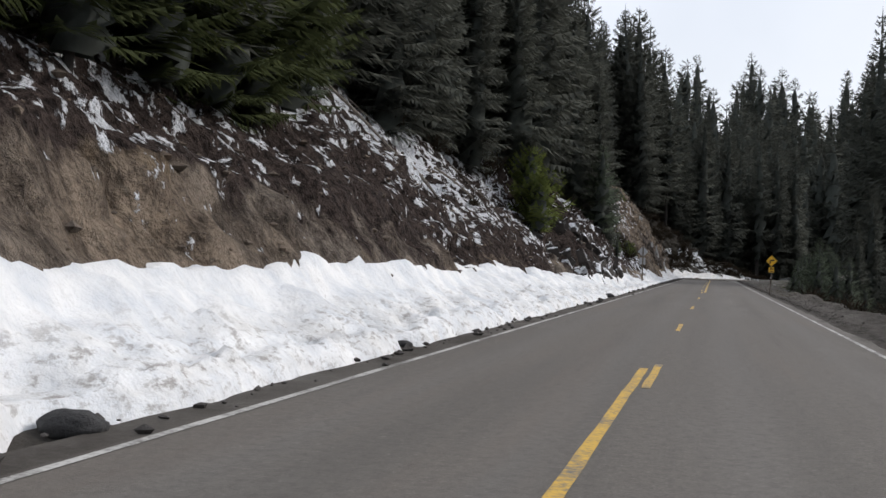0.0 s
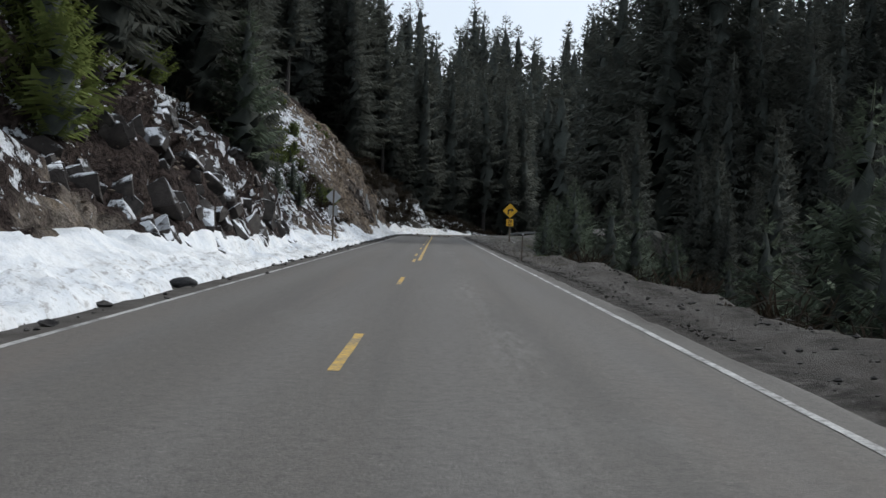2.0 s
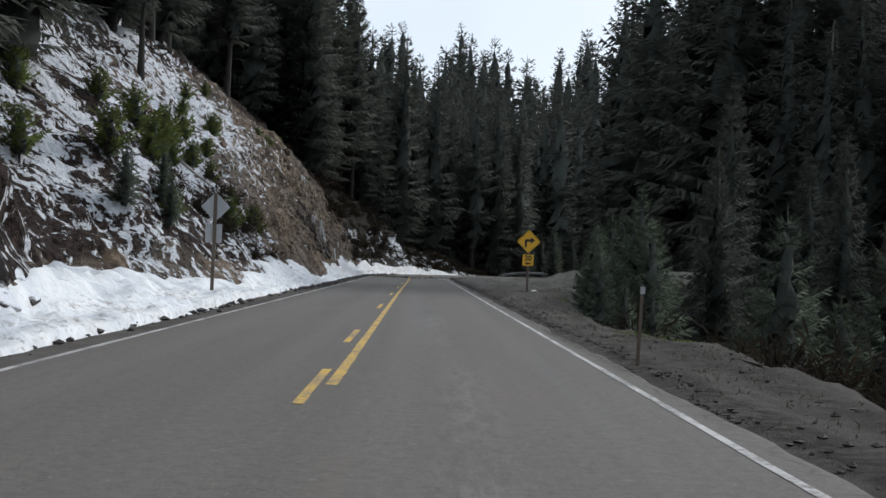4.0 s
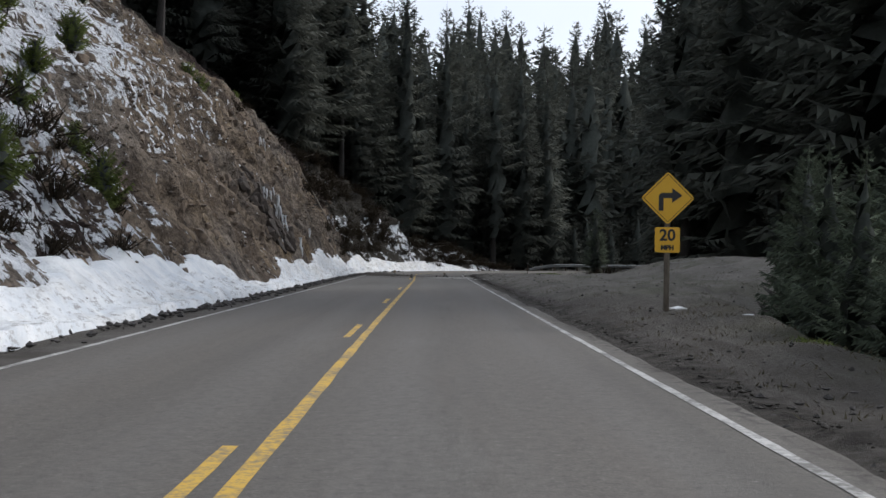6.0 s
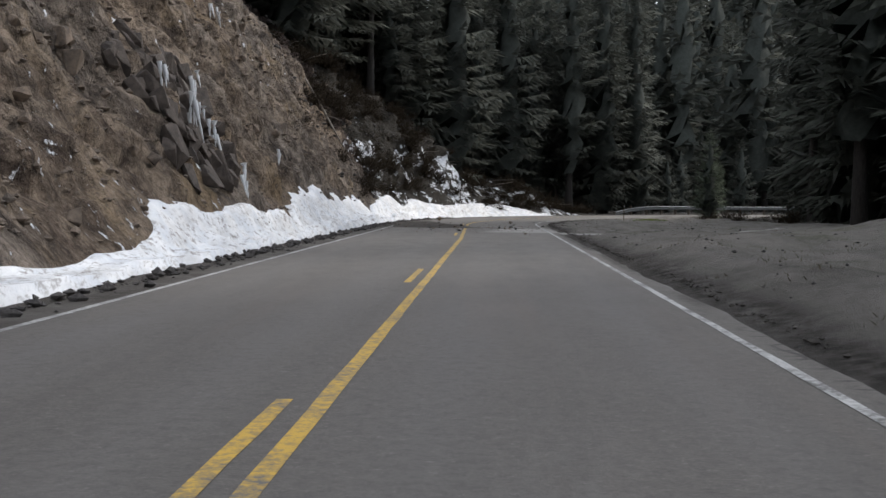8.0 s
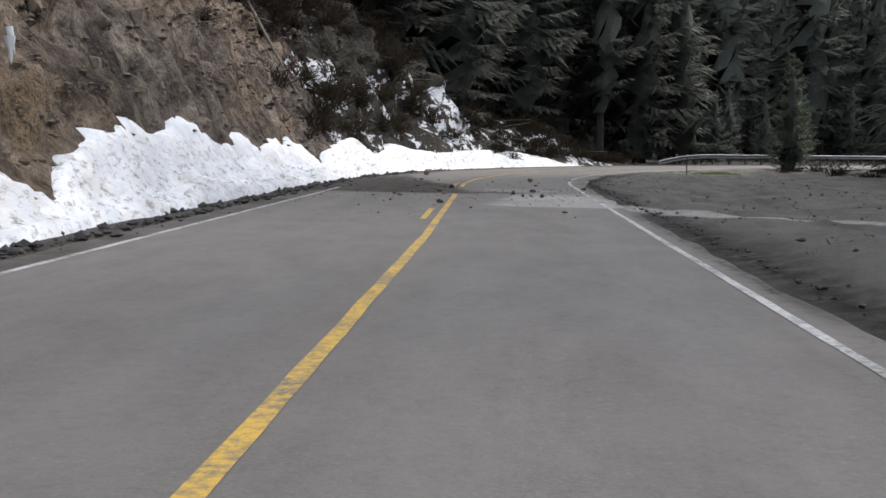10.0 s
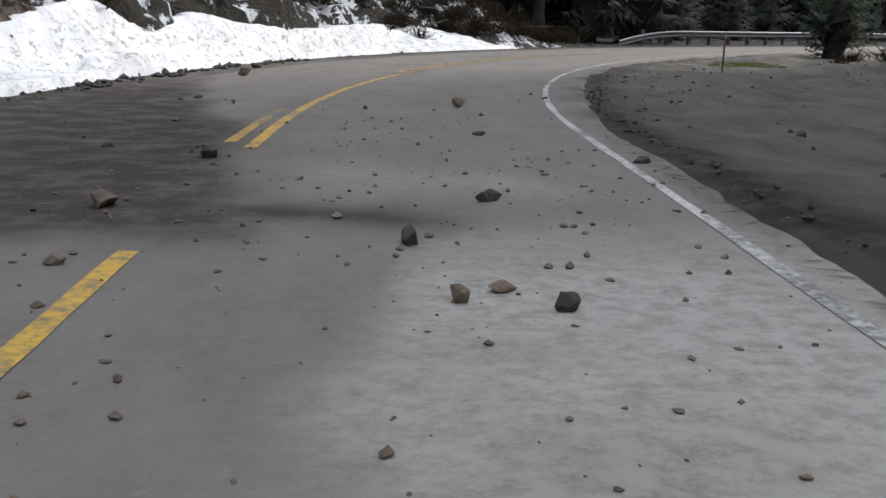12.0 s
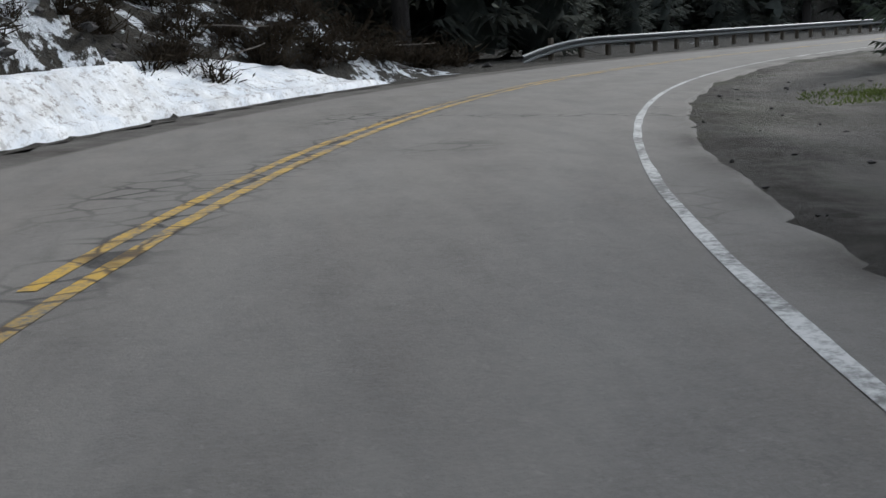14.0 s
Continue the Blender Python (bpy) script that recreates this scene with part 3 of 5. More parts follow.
def stripe(name, s0, s1, d, width, mat, label, wobble=0.012, seed=0):
    ss = np.arange(s0, s1 + 0.01, 0.4 if s1 - s0 > 6 else (s1 - s0) / 8)
    off = np.array([-0.5, 0.5]) * width
    SS, OO = np.meshgrid(ss, off, indexing="ij")
    DD = d + (np.interp(SS, [100, 137, 152], [0.08, 0.17, 0.0]) if abs(d) < 0.5 and s0 > 20 else 0) + OO + wobble * fbm(SS / 0.7, OO * 9, 100 + seed)
    X, Y = road_xy(SS, DD)
    ob = new(name, mesh_of(name, np.stack([X, Y, X * 0 + 0.005], -1).reshape(-1, 3), grid_faces(len(ss), 2), mat))
    return tagged(ob, label, "road marking", kind="structure")


stripe("edge_line", -110, 152, -3.32, 0.09, WHITE, "worn white painted line along the road edge", seed=1)
stripe("edge_line", -110, 330, 3.16, 0.088, WHITE, "worn white painted line along the road edge", seed=2)
stripe("solid_centre_line", -60, 13.9, -0.42, 0.11, YELLOW, "solid yellow no-passing line on the asphalt", seed=3)
stripe("solid_centre_line", 64.6, 149.3, -0.09, 0.115, YELLOW, "solid yellow no-passing line on the asphalt", seed=4)
stripe("solid_centre_line", 153.4, 165.4, -0.09, 0.115, YELLOW, "solid yellow no-passing line on the asphalt", seed=5)
stripe("solid_centre_line", 165.4, 181.0, -0.09, 0.115, BROKEN, "cracked yellow line on broken asphalt in the bend", seed=6)
stripe("solid_centre_line", 181.0, 330, -0.09, 0.115, WORN, "worn solid yellow line in the bend", seed=7)
stripe("solid_centre_line", 153.8, 157.6, -0.33, 0.11, WORN, "worn second solid yellow line in the bend", seed=8)
stripe("solid_centre_line", 167.6, 181.0, -0.33, 0.11, BROKEN, "cracked yellow line on broken asphalt in the bend", seed=9)
stripe("solid_centre_line", 181.0, 330, -0.33, 0.11, WORN, "worn second solid yellow line in the bend", seed=40)
for i in range(11):
    early = i < 6
    at = (0.55 + 12.19 * i - (0, 1.5, 2.2, 1.0, 0, -1.6)[i]) if early else 83.05 + 12.19 * (i - 7) - 0.5 * (i == 6)
    dash = stripe("dashed_centre_line", at, at + 3.05, (-0.26, -0.26, -0.36, -0.32, -0.26, -0.26)[i] if early else -0.33, 0.1, YELLOW, "short yellow passing dash painted on the asphalt", seed=10 + i)
    tagged(dash, group="yellow centre dashes")

tagged(stripe("dashed_centre_line", 140.0, 143.1, -0.33, 0.1, YELLOW, "short yellow passing dash painted on the asphalt", seed=30), group="yellow centre dashes")

# snow bank left of the road
ss = spaced([(-40, 1.0), (0, 0.22), (165, 0.4), (204, 0)])
ww = np.concatenate([np.arange(0, 1.2, 0.1), np.arange(1.2, 4.2, 0.16)])
SS, WW = np.meshgrid(ss, ww, indexing="ij")
inner = np.interp(SS, [-40, 0, 40, 70, 90, 112, 125, 145, 160, 175, 200], [3.85, 3.8, 3.8, 3.85, 4.15, 4.2, 4.25, 4.4, 4.25, 4.5, 4.8]) + 0.14 * fbm(SS / 1.2, SS * 0, 121) + 0.45 * np.exp(-(((SS - 6.1) / 0.7) ** 2)) + 0.4 * np.exp(-(((SS - 15.0) / 0.5) ** 2)) + 0.3 * np.exp(-(((SS - 46.8) / 0.6) ** 2))
SX, SY = road_xy(SS, -(inner + WW))
base = land(SX, SY)
CAP_S = [-40, 0, 30, 50, 60, 70, 76, 84, 90, 100, 108, 112.8, 114.2, 115, 118.7, 121.8, 123.4, 124.6, 126.4, 129.3, 131, 135, 137, 139, 142, 144, 146.5, 148.4, 150.5, 152.2, 156.8, 159.5, 161.5, 164, 166, 168.5, 170, 175, 181, 186, 190, 204]
CAP_H = [0.95, 0.95, 1.0, 0.7, 0.5, 0.5, 0.75, 0.4, 0.35, 0.65, 0.95, 0.82, 0.6, 0.3, 0.22, 0.25, 0.45, 0.9, 0.85, 0.6, 0.75, 0.6, 0.3, 0.8, 1.15, 1.05, 1.5, 0.8, 1.3, 0.75, 1.2, 0.3, 1.0, 1.2, 0.5, 0.95, 0.75, 0.55, 0.75, 0.5, -0.3, -0.5]
cap = np.interp(SS, CAP_S, CAP_H)
finger = 1.3 * fbm(SY / 1.8, SX / 3, 137, 3) + 0.45 * fbm(SY / 0.6, SX / 1.5, 139, 3)
finger = finger * (1 - 0.7 * ease(SS, 158, 166)) * np.interp(SS, [60, 80, 110, 122], [0.55, 1.0, 1.0, 0.6])
lump = 0.2 * fbm(SX / 0.8, SY / 0.8, 131, 5) + 0.13 * fbm(SX / 0.25, SY / 0.25, 133, 3)
rise = np.clip(WW / 0.3, 0, 1) ** 0.7 * 0.3 + 0.14 * ease(WW, 0.5, 0.75) + 0.56 * ease(WW, 0.6, 2.0)
SZ = rise * cap * (1 + 0.35 * finger * ease(WW, 0.5, 1.6)) + lump * np.clip(WW * 3, 0, 1)
limit = cap * (1.0 + 0.42 * finger) + 0.25 * ease(cap, 0.2, 0.6) - 0.1 * np.maximum(WW - 1.6, 0)
SZ = np.where(base > SZ - 0.22, np.minimum(np.maximum(SZ, base + 0.16 + 0.1 * finger), limit), SZ)
SZ = np.where(WW < 0.05, -0.08, SZ)
grime = ease(WW, 0.0, 0.25) * (1 - ease(WW, 0.7, 1.5)) * (0.75 + 0.25 * ease(SS, 90, 120)) + 0.4 * (1 - ease(WW, 0.1, 0.35)) + 0.12
snow_bank = new("snow_bank", mesh_of("snow_bank", np.stack([SX, SY, SZ], -1).reshape(-1, 3), grid_faces(len(ss), len(ww)), SNOW, None, True, {"grime": grime}))
tagged(snow_bank, "ploughed bank of old white snow with a grimy broken edge along the road", "snow bank", kind="structure")

# ------------------------------------------------------------------ trees


def conifer(seed, tall, radius, clear, whorls, boughs, teeth, shape=0.8, droop=0.35, ragged=0.35, core=0.45):
    """Verts and triangles of a crown of drooping toothed boughs round a dark heart, and of a tapered trunk, for a conifer of that height."""
    r = np.random.default_rng(seed)
    lobes = r.normal(size=(4, 3))

    def reach_at(t, a):
        lump = sum(q[0] * np.sin((k + 1) * a + q[1] * 3 + t * (5 + 4 * q[2])) for k, q in enumerate(lobes)) / 4
        return radius * np.maximum(1 - t, 0.015) ** shape * (0.45 + 0.55 * np.minimum(1, t * 6 + 0.2)) * (1 + 0.55 * ragged * lump)

    V, Q = [], []
    for w in range(whorls):
        t = ((w + r.random() * 0.9) / whorls) ** 0.9
        if r.random() < ragged * 0.25:
            continue
        n = max(3, int(round(boughs * (0.55 + 0.6 * (1 - t)))))
        a0 = r.random() * 6.28
        for j in range(n):
            a = a0 + 6.283 * (j + 0.5 * r.random()) / n
            L = float(reach_at(t, a)) * (1 - 0.55 * ragged * r.random()) + 0.012 * tall
            z0 = tall * (clear + (1 - clear) * min(t, 0.985))
            rise = (0.55 * t - droop * (1 - t)) + 0.12 * r.normal()
            out, acr = np.array([math.cos(a), math.sin(a), 0.0]), np.array([-math.sin(a), math.cos(a), 0.0])
            width = L * r.uniform(0.22, 0.38) + 0.006 * tall
            sag = r.uniform(0.35, 0.95)
            f0 = min(core, 0.5) * 0.75
            for k in range(teeth):
                f = f0 + (1 - f0) * (k + 0.2 + 0.5 * r.random()) / teeth
                g = f - (1 - f0) * 0.95 / teeth
                rib = lambda q: out * L * q + np.array([0, 0, z0 + L * (rise * q + 0.16 * q * q)])
                for side in (-1, 1):
                    reach = width * (1.25 - f) ** 0.6 * r.uniform(0.65, 1.25)
                    tip = rib(f) + acr * side * reach + out * reach * r.uniform(0.2, 0.8) - np.array([0, 0, reach * sag * r.uniform(0.5, 1.2)])
                    i = len(V)
                    V += [rib(g), rib(f), tip]
                    Q.append((i, i + 1, i + 2))
            i = len(V)
            V += [rib(1 - 0.75 / teeth) - acr * width * 0.18, rib(1 - 0.75 / teeth) + acr * width * 0.18, rib(1.12)]
            Q.append((i, i + 1, i + 2))
    k = len(V)
    V += [np.array([0, -0.006, 0.93]) * tall, np.array([0.006, 0.003, 0.93]) * tall, np.array([0, 0, 1.035]) * tall]
    Q.append((k, k + 1, k + 2))
    green_faces = len(Q)
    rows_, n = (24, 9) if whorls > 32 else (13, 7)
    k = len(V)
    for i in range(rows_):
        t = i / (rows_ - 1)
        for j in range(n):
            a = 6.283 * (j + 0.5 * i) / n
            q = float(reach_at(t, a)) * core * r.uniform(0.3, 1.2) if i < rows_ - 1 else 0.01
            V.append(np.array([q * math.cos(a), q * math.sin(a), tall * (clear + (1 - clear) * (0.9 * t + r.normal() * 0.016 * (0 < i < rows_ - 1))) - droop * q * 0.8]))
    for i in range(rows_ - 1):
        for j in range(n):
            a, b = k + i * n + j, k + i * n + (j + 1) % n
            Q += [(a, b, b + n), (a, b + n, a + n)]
    sides, rings = 7, 6
    R0 = tall * 0.011 + 0.03
    TV, TQ = [], []
    for i in range(rings):
        f = i / (rings - 1)
        rad = R0 * (1 - 0.9 * f) * (1.35 if i == 0 else 1)
        for j in range(sides):
            a = 6.283 * j / sides
            TV.append((rad * math.cos(a) + 0.02 * math.sin(f * 9), rad * math.sin(a), f * tall * 0.98 - (0.6 if i == 0 else 0)))
    for i in range(rings - 1):
        for j in range(sides):
            a, b = i * sides + j, i * sides + (j + 1) % sides
            TQ += [(a, b, b + sides), (a, b + sides, a + sides)]
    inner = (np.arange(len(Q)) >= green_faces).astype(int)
    return np.array(V), np.array(Q), np.array(TV), np.array(TQ), inner


def outward(V, Q, tall):
    """Soft shading directions of a crown, and its faces turned the same way."""
    N = V * (1.0, 1.0, 0.0)
    N = N / (np.linalg.norm(N, axis=1)[:, None] + 0.05) + (0, 0, 0.55)
    fn = np.cross(V[Q[:, 1]] - V[Q[:, 0]], V[Q[:, 2]] - V[Q[:, 0]])
    flip = (fn * N[Q[:, 0]]).sum(1) < 0
    Q = np.where(flip[:, None], Q[:, ::-1], Q)
    return N / np.linalg.norm(N, axis=1)[:, None], Q


def crown_of(name, V, Q, mat, inner):
    N, Q = outward(V, Q, 1)
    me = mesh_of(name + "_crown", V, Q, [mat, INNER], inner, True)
    me.normals_split_custom_set_from_vertices(N.tolist())
    return me


def tree_kind(name, mat, specs):
    out = []
    for sp in specs:
        V, Q, TV, TQ, inner = conifer(*sp)
        out.append((crown_of(name, V, Q, mat, inner), mesh_of(name + "_trunk", TV, TQ, BARK, None, True), sp[1]))
    return out


FIRS = tree_kind("fir", FIR, [(i, 24.0, 4.3, 0.03, 50, 7, 6, 0.75, 0.4, 0.5) for i in range(5)])
NEARS = tree_kind("near_fir", FIR, [(150 + i, 24.0, 4.3, 0.03, 54, 8, 7, 0.75, 0.42, 0.5) for i in range(5)])
TALLS = tree_kind("tall", FIR, [(20 + i, 26.0, 4.0, 0.3, 34, 6, 6, 0.5, 0.2, 0.8, 0.35) for i in range(4)])
SMALLS = tree_kind("small", PINE, [(40 + i, 8.0, 2.3, 0.02, 26, 7, 8, 0.7, 0.05, 0.5) for i in range(4)])
HANGS = tree_kind("hanging_pine", DULL, [(50 + i, 8.0, 2.8, 0.02, 26, 7, 8, 0.55, 0.1, 0.6) for i in range(3)])
YOUNGS = tree_kind("young", YOUNG, [(60 + i, 3.2, 1.75, 0.02, 18, 8, 8, 0.5, -0.4, 0.8) for i in range(4)])


def plant(kinds, name, label, group, x, y, tall, z=None, lean=0.0):
    me_c, me_t, full = kinds[rng.integers(len(kinds))]
    ob = new(name)
    k = tall / full
    zz = float(land(x, y)) if z is None else z
    ob.matrix_basis = pose(x, y, zz - 0.1, rng.normal() * 1.5, rng.normal() * 1.5 + lean, rng.random() * 360) @ Matrix.Diagonal((k * (0.85 + 0.3 * rng.random()), k * (0.85 + 0.3 * rng.random()), k, 1))
    part("trunk", me_t, ob)
    part("crown", me_c, ob)
    return tagged(ob, label, "tree", group)


def scatter(n, region, ok, gap, seed):
    r = np.random.default_rng(seed)
    pts = []
    tries = 0
    while len(pts) < n and tries < n * 60:
        tries += 1
        x, y = r.uniform(region[0], region[1]), r.uniform(region[2], region[3])
        if ok(x, y) and all((x - a) ** 2 + (y - b) ** 2 > gap * gap for a, b in pts):
            pts.append((x, y))
    return pts


def uphill(x, y):
    return float(foot(np.float64(y)) - x)


front = lambda x, y: uphill(x, y) > np.interp(y, [0, 18, 21, 47, 51, 72, 76, 90, 96, 112, 120, 168, 176, 190], [3.4, 3.6, 6.4, 6.4, 4.6, 4.6, 4.0, 4.0, 6.5, 8, 11, 11, 6, 4]) and uphill(x, y) < 19
for x, y in scatter(95, (-32, 0, -2, 188), front, 2.0, 1):
    plant(TALLS if y > 26 and rng.random() < 0.45 else NEARS if y < 80 else FIRS, "conifer_tree", "tall dark green fir on the snowy hillside above the road", "hillside firs", x, y, rng.uniform(13, 25) if y > 26 else rng.uniform(5, 13))
for x, y in scatter(48, (-20, -7, 6, 76), lambda x, y: 0 < uphill(x, y) - np.interp(y, [0, 18, 21, 47, 51, 72, 76], [3.6, 4.0, 6.4, 6.4, 4.4, 4.4, 4.4]) < 5.5, 1.5, 26):
    near = y < 34 and rng.random() < 0.6
    plant(SMALLS if near else NEARS, "conifer_tree", "dark green conifer leaning over the top of the cut slope", "hillside firs", x, y, rng.uniform(3.5, 7.5) if near else rng.uniform(11, 22), None, 4 if near else 0)
for x, y, h in [(-9.6, 10.4, 14.0), (-9.2, 13.2, 16.0), (-9.4, 16.2, 15.0), (-10.2, 18.4, 17.0), (-8.9, 7.6, 12.0), (-8.0, 12.0, 4.5), (-8.3, 14.8, 5.0), (-8.4, 17.2, 4.5), (-7.9, 9.4, 4.0), (-8.9, 19.4, 8.0), (-9.4, 21.2, 11.0), (-8.6, 20.6, 5.0), (-8.3, 18.6, 4.0)]:
    plant(NEARS if h > 10 else HANGS, "conifer_tree", "dark green conifer hanging over the top of the cut slope", "hillside firs", x, y, h, None, 4)
for x, y, h in [(-7.9, 51.2, 2.7), (-8.6, 52.4, 3.2), (-6.5, 66.2, 5.5), (-6.4, 68.6, 8.0), (-7.2, 70.6, 11.0), (-8.2, 67.0, 14.0), (-8.6, 71.5, 15.0), (-7.3, 89.0, 1.8), (-7.9, 90.4, 2.2), (-8.4, 87.6, 2.2)]:
    plant(YOUNGS if y < 53 else SMALLS if h < 6 else NEARS, "conifer_tree", "bushy yellow-green pine on the cut slope" if y < 53 else "dark bushy conifer close above the snow bank", "hillside firs", x, y, h)
for x, y in scatter(92, (7, 36, 14, 170), lambda x, y: x > np.interp(y, [14, 72, 84, 92, 98, 104, 110, 116, 150, 190], [8.0, 8.0, 8.0, 8.2, 8.8, 9.8, 13, 19, 27, 40]) and road_sd(x, y)[1] > 14 - 8 * (y < 150), 2.1, 3):
    lowly = x < np.interp(y, [0, 90, 104, 110, 116, 190], [13, 13, 13, 16, 22, 43]) and (rng.random() < 0.75 or x < np.interp(y, [90, 104, 110, 116], [11, 11.5, 14, 20]))
    plant(SMALLS if lowly else NEARS if y < 110 else FIRS, "conifer_tree", "grey-green young conifer below the road shoulder" if lowly else "tall dark green conifer by the creek", "creekside conifers", x, y, rng.uniform(3, 7) if lowly else rng.uniform(6, 11) if y < 70 else rng.uniform(8, 13) if y < 110 else rng.uniform(17, 28))
for x, y, h in [(6.6, 80.5, 1.8), (6.7, 84.6, 2.0), (6.6, 88.2, 2.4), (7.0, 91.0, 3.0), (7.3, 93.6, 3.4), (7.6, 96.2, 3.6), (8.2, 99.0, 4.0), (8.9, 102.0, 4.4), (9.8, 105.0, 4.8), (8.6, 89.5, 5.0), (9.0, 93.5, 6.0), (11.2, 108.0, 5.0), (10.4, 101.0, 6.0)]:
    plant(SMALLS, "conifer_tree", "grey-green young conifer just below the gravel edge", "creekside conifers", x, y, h)
for x, y in scatter(12, (8.0, 18, 90, 110), lambda x, y: x > np.interp(y, [90, 98, 104, 110], [7.8, 8.6, 9.8, 12.6]), 0.9, 27):
    plant(SMALLS, "conifer_tree", "grey-green young conifer just below the gravel edge", "creekside conifers", x, y, rng.uniform(2.5, 6.5))
for x, y, h in [(-11.1, 103.8, 1.9), (-10.2, 105.6, 1.6), (-9.6, 107.2, 1.4), (-8.9, 109.5, 1.2), (-11.8, 106.5, 2.2), (-10.8, 100.5, 2.2), (-11.6, 109.6, 1.8), (-10.6, 111.0, 1.3), (-10.4, 98.6, 1.6), (-12.0, 101.8, 2.4)]:
    plant(YOUNGS, "young_pine", "bright yellow-green young pine on the cut slope", "young pines", x, y, 0.85 * h)
for x, y in scatter(24, (-14, -6.5, 49, 156), lambda x, y: (2.2 < uphill(x, y) < 9) and not (26 < y < 50 and uphill(x, y) < 5) and not (114 < y < 156 and uphill(x, y) < 6), 1.6, 4):
    plant(YOUNGS, "young_pine", "bright yellow-green young pine on the cut slope", "young pines", x, y, rng.uniform(0.7, 1.7))


def woods(name, pts, kinds_spec, tall_lo, tall_hi, mat, label, seed):
    """Far woods: many joined conifers."""
    r = np.random.default_rng(seed)
    protos = [conifer(*sp) for sp in kinds_spec]
    VV, QQ, MM, NN, k = [], [], [], [], 0
    for x, y in pts:
        V, Q, TV, TQ, inner = protos[r.integers(len(protos))]
        N, Q = outward(V, Q, 1)
        full = kinds_spec[0][1]
        f = r.uniform(tall_lo, tall_hi) / full
        a = r.random() * 6.28
        rot = np.array([[math.cos(a), -math.sin(a), 0], [math.sin(a), math.cos(a), 0], [0, 0, 1]])
        at = np.array([x, y, float(land(x, y)) - 0.2])
        TN = TV * (1, 1, 0) / (np.linalg.norm(TV * (1, 1, 0), axis=1)[:, None] + 1e-3)
        for P, I, m, n in ((V, Q, inner, N), (TV, TQ, 2 + 0 * TQ[:, 0], TN)):
            NN.append(n @ rot.T)
            VV.append((P * f) @ rot.T + at)
            QQ.append(I + k)
            MM.append(m)
            k += len(P)
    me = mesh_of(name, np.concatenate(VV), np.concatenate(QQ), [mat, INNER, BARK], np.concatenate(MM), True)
    me.normals_split_custom_set_from_vertices(np.concatenate(NN).tolist())
    return tagged(new(name, me), label, "woods", kind="stuff")


MID = [(110 + i, 28.0, 4.4, 0.03, 48, 7, 5, 0.75, 0.35, 0.55) for i in range(4)] + [(120 + i, 28.0, 4.0, 0.16, 36, 6, 5, 0.5, 0.2, 0.8, 0.38) for i in range(3)]
LOW = [(130 + i, 8.0, 2.3, 0.02, 18, 6, 4, 0.7, 0.15, 0.5) for i in range(3)]
FAR = [(80 + i, 28.0, 6.2, 0.02, 30, 6, 3, 0.62, 0.3, 0.65, 0.5) for i in range(4)] + [(90 + i, 28.0, 5.2, 0.1, 26, 6, 3, 0.42, 0.15, 0.95, 0.4) for i in range(4)]
clear_of_road = lambda x, y: abs(road_sd(x, y)[1]) > 13
far_pts = scatter(290, (-110, 150, 232, 330), clear_of_road, 3.8, 5) + scatter(110, (-130, 200, 330, 432), clear_of_road, 5.0, 15)
woods("far_woods", far_pts, FAR, 16, 35, FIR, "dense dark conifer forest on the far mountainside", 6)
woods("hillside_woods", scatter(90, (-60, -20, 0, 175), lambda x, y: uphill(x, y) > 19, 3.2, 16), MID, 15, 26, FIR, "dense conifers high on the mountainside above the cut", 17)
for x, y, h in [(-11.0, 168.0, 28.0), (-13.0, 172.0, 30.0), (-10.5, 176.0, 30.0), (-12.5, 180.0, 31.0), (-9.0, 183.0, 29.0), (-15.0, 176.0, 27.0), (-8.0, 188.0, 29.0), (-13.0, 187.0, 28.0)]:
    plant(TALLS if int(h) % 2 else NEARS, "conifer_tree", "very tall dark fir above the end of the cut", "hillside firs", x, y, h)
for x, y, h in [(22.0, 176.0, 27.0), (24.5, 170.0, 29.0), (26.0, 178.5, 30.0), (24.2, 182.5, 26.0), (28.5, 173.0, 31.0), (29.5, 181.0, 28.0), (31.0, 167.5, 30.0), (33.0, 176.0, 32.0)]:
    plant(TALLS if int(h) % 2 else FIRS, "conifer_tree", "very tall dark fir inside the bend beyond the gravel", "creekside conifers", x, y, h)
woods("bend_woods", scatter(70, (20, 52, 122, 192), lambda x, y: road_sd(x, y)[1] > 15, 2.8, 19), MID, 28, 39, FIR, "very tall dark firs inside the bend beyond the gravel", 20)
woods("shoulder_woods", scatter(56, (15, 42, 5, 100), lambda x, y: True, 2.8, 21), MID, 9, 14, FIR, "tall dark firs beyond the creek right of the road", 22)
woods("outer_bend_woods", scatter(58, (-30, 16, 172, 225), lambda x, y: -30 < road_sd(x, y)[1] < -10, 2.6, 2), MID, 15, 27, FIR, "tall dark firs on the slope outside the bend", 28)
woods("creek_woods", scatter(70, (28, 85, 108, 228), lambda x, y: road_sd(x, y)[1] > 14 or road_sd(x, y)[1] < -14, 3.2, 9), MID, 19, 28, FIR, "very tall dark firs standing across the creek", 18)
woods("far_understorey", scatter(125, (-40, 110, 206, 275), lambda x, y: road_sd(x, y)[1] < -12, 2.4, 23) + scatter(60, (20, 50, 120, 190), lambda x, y: road_sd(x, y)[1] > 13, 2.4, 24), LOW, 4, 9, FIR, "low young firs filling the foot of the forest", 25)
side_pts = scatter(50, (40, 130, 10, 236), lambda x, y: road_sd(x, y)[1] > 24 or road_sd(x, y)[1] < -16, 4.0, 7)
woods("side_woods", side_pts, FAR, 12, 20, FIR, "dense dark conifer forest across the creek", 8)

# ------------------------------------------------------------------ road furniture


